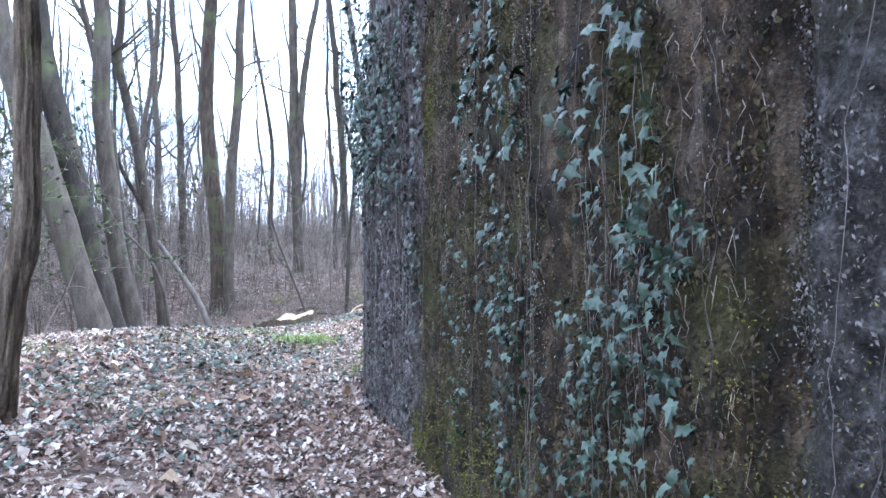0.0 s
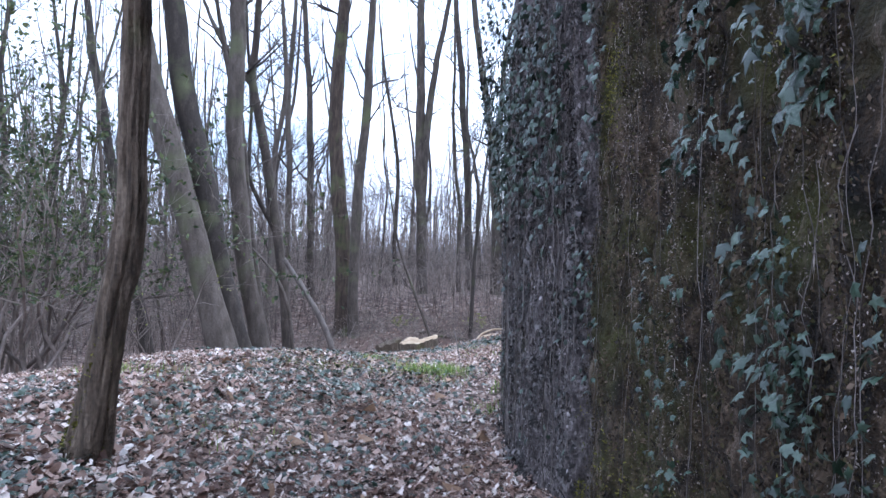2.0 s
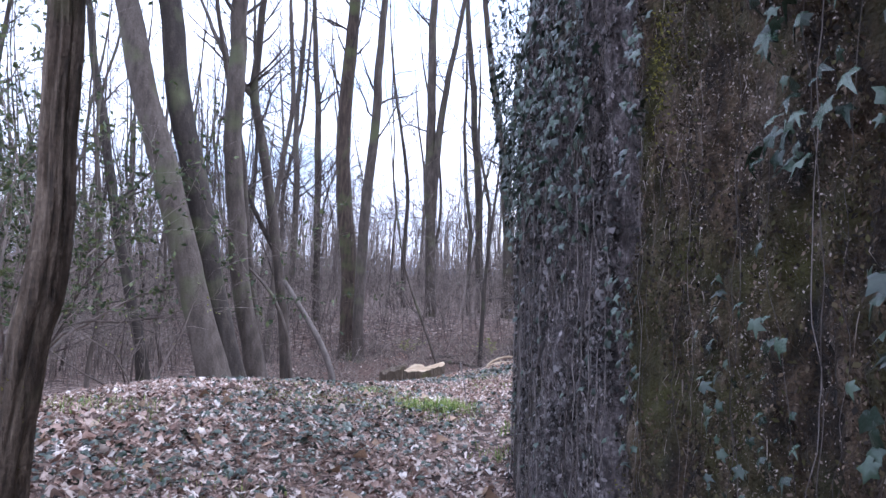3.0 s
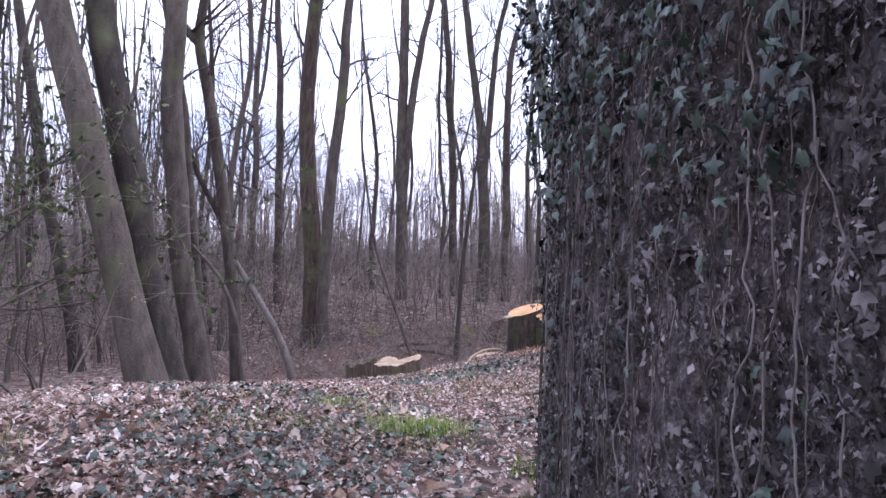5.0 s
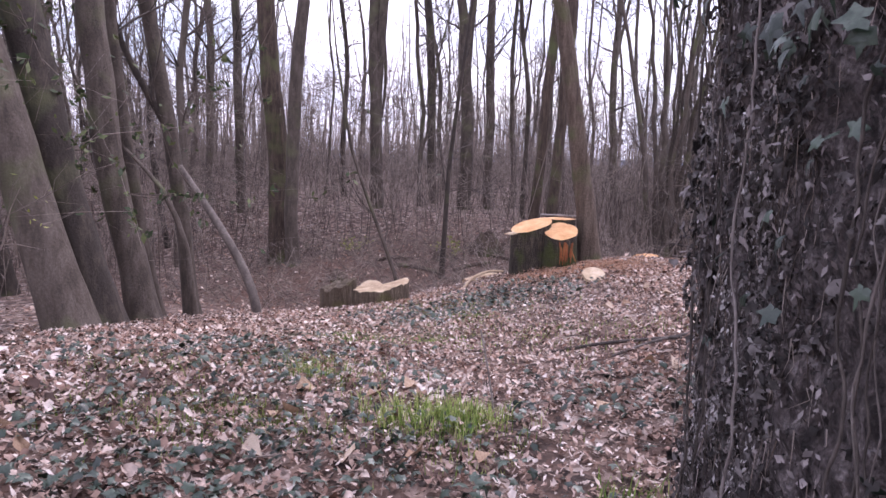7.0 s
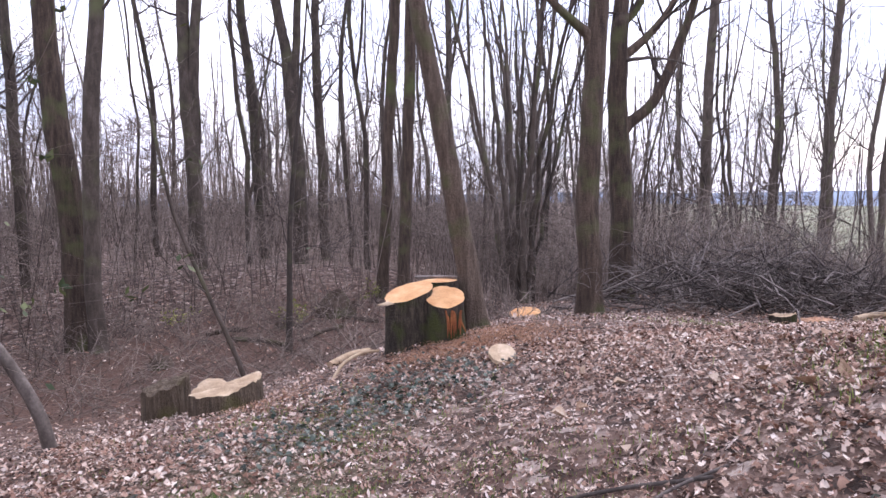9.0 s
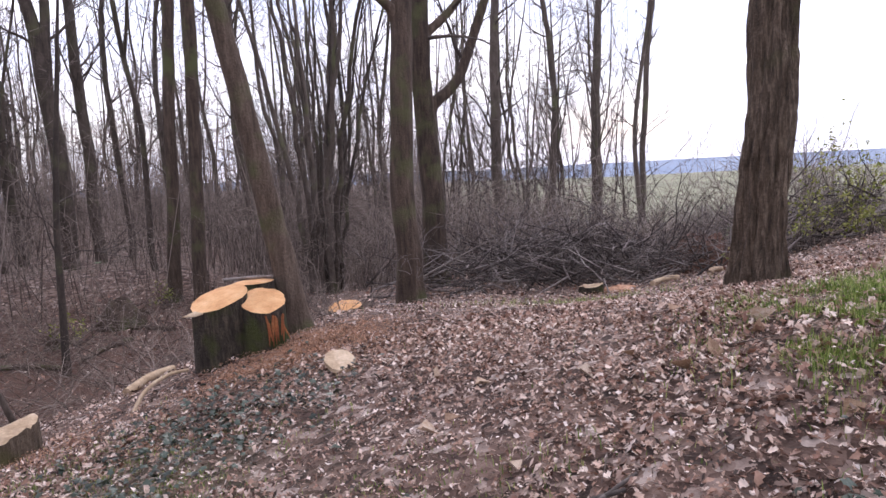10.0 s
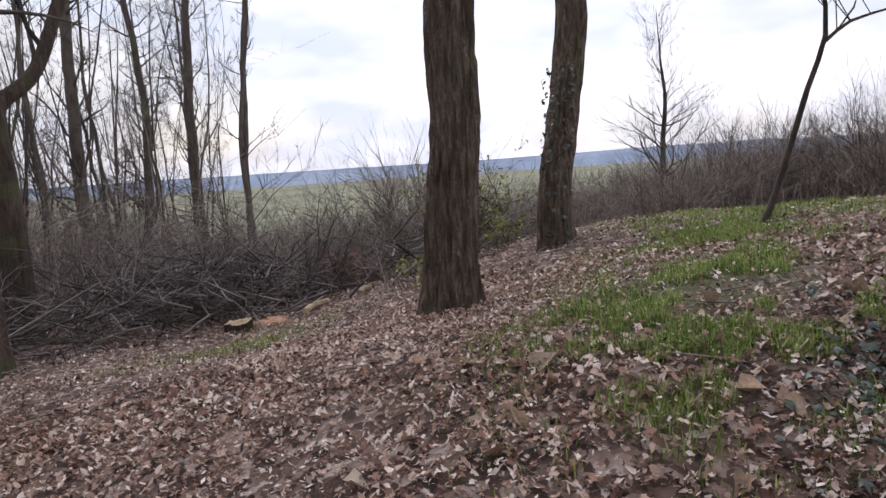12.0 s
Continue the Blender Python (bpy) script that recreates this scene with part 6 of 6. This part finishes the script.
g.add(np.stack([c - t, c + b * rng.uniform(0.6, 1.2, (n, 1)), c + t * rng.uniform(0.7, 1.2, (n, 1)), c - b], 1).reshape(-1, 3), np.arange(4) + 4 * np.arange(n)[:, None])
tagged(part("leaf_fragments", g, FRAGMENT), "broken brown leaf bits and husks on the ground", "leaf bits", kind="stuff")

# larger pale leaves lying singly
one = Geo()
leaf_field(one, np.zeros((1, 2)), np.array((1.0,)), np.random.default_rng(3), 0.0, 0.05, 0.5, 0.45)
vv = one.v[0]
one.v[0] = vv - vv.mean(0)
shape = one.mesh("fallen_leaf", BIG_LEAF)
for k in range(76):
    x, y = (rng.uniform(-4, -0.9), rng.uniform(3.6, 9.5)) if k < 50 else (rng.uniform(-0.8, 2.6), rng.uniform(9.3, 12.5))
    if x > np.interp(y, FACE[:, 1], FACE[:, 0], right=9) - 0.1:
        continue
    s = rng.uniform(0.1, 0.17)
    ob = new("fallen_leaf", shape)
    ob.matrix_world = pose(x, y, float(floor_z(x, y)) + 0.045, rng.normal(0, 24), rng.normal(0, 24), rng.uniform(0, 360)) @ Matrix.Diagonal((s * 0.8, s, s * 1.6, 1))
    tagged(ob, "large curled tan leaf lying on the litter", "leaf", "large fallen leaves")

# ivy creeping over the mound and by the stump
g = Geo()
for cx, cy, rx, ry, n in ((-2.6, 7.6, 1.3, 1.5, 1500), (-3.4, 5.4, 0.9, 1.2, 500), (-2.0, 5.0, 0.9, 1.0, 260), (-1.7, 13.2, 0.9, 0.8, 620), (-2.6, 12.4, 0.9, 0.7, 260), (-3.0, 3.4, 0.8, 1.0, 500), (1.6, 9.1, 0.8, 0.4, 300), (0.05, 8.85, 0.5, 0.4, 420), (-3.6, 9.6, 1.2, 0.9, 500), (-0.55, 3.5, 0.15, 0.2, 40), (-0.9, 9.2, 0.5, 0.4, 120)):
    for _ in range(n):
        x, y = cx + rng.normal(0, rx * 0.6), cy + rng.normal(0, ry * 0.6)
        if x > np.interp(y, FACE[:, 1], FACE[:, 0], right=9) - 0.05:
            continue
        v, f = star_leaf(rng, rng.uniform(0.025, 0.055))
        nn = np.array((rng.normal(0, 0.45), rng.normal(0, 0.45), 1.0))
        nn /= np.linalg.norm(nn)
        t = np.cross(nn, rng.normal(0, 1, 3))
        t /= np.linalg.norm(t)
        g.add(v @ np.stack([t, np.cross(nn, t), nn], 0) + np.array((x, y, float(floor_z(x, y)) + rng.uniform(0.03, 0.08))), f)
tagged(part("ground_ivy", g, IVY_MANY), "dark green ivy creeping through the fallen leaves", "ivy", kind="stuff")


def grass(label, spots, seed):
    rng = np.random.default_rng(seed)
    g = Geo()
    for cx, cy, rx, ry, n, h in spots:
        x, y = cx + rng.normal(0, rx, n), cy + rng.normal(0, ry, n)
        ok = fbm(x * 2.3 + 3, y * 2.3) + 0.5 * fbm(x * 7, y * 7 + 2, octaves=2) > (0.66 if n > 1500 else 0.58)
        x, y = x[ok], y[ok]
        n = len(x)
        z = floor_z(x, y)
        a, hh, lean, w = rng.uniform(0, 6.28, n), h * rng.uniform(0.25, 1.25, n), rng.uniform(0.1, 0.7, n), rng.uniform(0.002, 0.0045, n)
        dx, dy = np.cos(a), np.sin(a)
        px, py = -dy * w, dx * w
        v = np.zeros((n, 5, 3))
        for r, (s, k) in enumerate(((0.0, 1.0), (0.55, 0.8))):
            for c, sg in enumerate((-1, 1)):
                v[:, 2 * r + c] = np.stack([x + dx * lean * hh * s * s + sg * px * k, y + dy * lean * hh * s * s + sg * py * k, z - 0.01 + hh * s], -1)
        v[:, 4] = np.stack([x + dx * lean * hh, y + dy * lean * hh, z + hh * (1 - 0.35 * lean)], -1)
        idx = 5 * np.arange(n)[:, None]
        base = g.count
        g.add(v.reshape(-1, 3), np.array((0, 1, 3, 2)) + idx)
        g.f.setdefault(3, []).append(np.array((2, 3, 4)) + idx + base)
    return tagged(part("grass", g, GRASS), label, "grass", kind="stuff")


grass("fresh green grass growing over the meadow edge", ((4.6, 10.6, 1.5, 0.45, 26000, 0.085), (-2.5, 12.2, 0.7, 0.6, 1900, 0.045), (-1.7, 10.9, 0.7, 0.25, 1500, 0.035), (-2.9, 13.4, 0.5, 0.4, 900, 0.05),
      (2.4, 10.35, 0.6, 0.3, 7000, 0.09), (1.9, 10.0, 0.4, 0.25, 3600, 0.1), (2.0, 11.0, 0.35, 0.2, 1400, 0.08), (9, 11, 2.4, 1.0, 9000, 0.08), (3.0, 9.6, 0.9, 0.4, 9000, 0.09), (6.5, 9.6, 1.8, 0.6, 8000, 0.08), (7.2, 11.6, 1.4, 0.4, 4000, 0.08), (1.9, 9.6, 0.5, 0.35, 5000, 0.085), (1.2, 10.0, 0.3, 0.2, 1700, 0.075), (2.6, 9.0, 0.5, 0.3, 4000, 0.085)), 1)
grass("grass tuft growing among the fallen leaves", ((-2.0, 8.65, 0.22, 0.16, 900, 0.13), (-1.75, 8.75, 0.12, 0.1, 350, 0.13), (-2.75, 9.3, 0.2, 0.15, 350, 0.11)), 2)
grass("grass tuft growing among the fallen leaves", ((-0.95, 7.4, 0.12, 0.12, 300, 0.13), (-1.0, 7.9, 0.15, 0.1, 260, 0.12)), 3)
grass("thin grass over the old path", ((-3.1, 11.0, 0.7, 0.3, 4200, 0.035), (-2.7, 8.5, 0.25, 0.15, 600, 0.07), (-3.3, 8.2, 0.3, 0.2, 800, 0.07), (-1.6, 8.3, 0.3, 0.15, 300, 0.06), (-2.9, 9.7, 0.3, 0.2, 500, 0.07), (-3.7, 9.0, 0.3, 0.25, 500, 0.07), (-2.7, 12.7, 0.9, 0.7, 2600, 0.06), (-4.3, 6.6, 0.35, 0.3, 500, 0.1), (-0.7, 10.3, 0.5, 0.3, 300, 0.07), (3.2, 15.2, 1.0, 0.3, 1500, 0.1), (-2.5, 5.4, 0.3, 0.2, 150, 0.1)), 4)

# twigs on the ground
g = Geo()
for _ in range(900):
    x, y = rng.uniform(-6, 7), rng.uniform(2.5, 17)
    if x > np.interp(y, FACE[:, 1], FACE[:, 0], right=9) - 0.1:
        continue
    a, ln = rng.uniform(0, 6.28), rng.uniform(0.08, 0.45)
    e = (x + ln * math.cos(a), y + ln * math.sin(a))
    m = ((x + e[0]) / 2 + rng.normal(0, 0.015), (y + e[1]) / 2 + rng.normal(0, 0.015))
    pts = [(*q, float(floor_z(*q)) + 0.03 + rng.uniform(0, 0.02)) for q in ((x, y), m, e)]
    r = rng.uniform(0.0015, 0.005)
    g.tube(pts, (r, r, r * 0.5), 4)
tagged(part("fallen_twigs", g, TWIG_DARK), "small dry twigs scattered over the litter", "twigs", kind="stuff")
for x, y, dx, dy, r in ((-1.3, 10.3, 0.9, -0.35, 0.012), (-1.6, 8.9, -0.1, 0.05, 0.006), (-0.9, 9.9, 0.6, 0.1, 0.01)):
    z = float(floor_z(x, y))
    up = 0.45 if r < 0.008 else 0.02
    g = Geo()
    p = curve_through([(x, y, z + 0.0), (x + dx * 0.5, y + dy * 0.5 + 0.02, (z + float(floor_z(x + dx, y + dy))) / 2 + 0.03 + up * 0.5), (x + dx, y + dy, float(floor_z(x + dx, y + dy)) + 0.03 + up)], 0.06)
    g.tube(p, np.full(len(p), r), 6, True)
    tagged(part("twig", g, DEAD_BRANCH), "dead bramble cane standing in the litter" if r < 0.008 else "dark dry stick lying on the path", "twig")

# sawdust thrown round the stumps
g = Geo()
for cx, cy, rx, ry, n in ((-0.75, 14.35, 0.45, 0.35, 13000), (-1.4, 14.3, 0.4, 0.2, 3500), (-0.4, 13.8, 0.5, 0.5, 2600), (-3.0, 14.3, 0.35, 0.25, 1400), (0.6, 17.0, 0.3, 0.2, 400), (4.6, 16.3, 0.35, 0.2, 700), (-2.2, 13.2, 0.3, 0.15, 300)):
    x, y = cx + rng.normal(0, rx, n), cy + rng.normal(0, ry, n)
    z = floor_z(x, y) + rng.uniform(0.005, 0.05, n)
    a, s = rng.uniform(0, 6.28, n), rng.uniform(0.004, 0.013, n)
    dx, dy = np.cos(a) * s, np.sin(a) * s
    t = rng.normal(0, 0.35, n) * s
    v = np.stack([np.stack([x - dx, y - dy, z - t], -1), np.stack([x + dy * 0.5, y - dx * 0.5, z + 0.004], -1), np.stack([x + dx, y + dy, z + t], -1), np.stack([x - dy * 0.5, y + dx * 0.5, z + 0.004], -1)], 1)
    g.add(v.reshape(-1, 3), np.arange(4) + 4 * np.arange(n)[:, None])
tagged(part("sawdust", g, SAWDUST), "orange sawdust and wood chips round the stumps", "sawdust", kind="stuff")
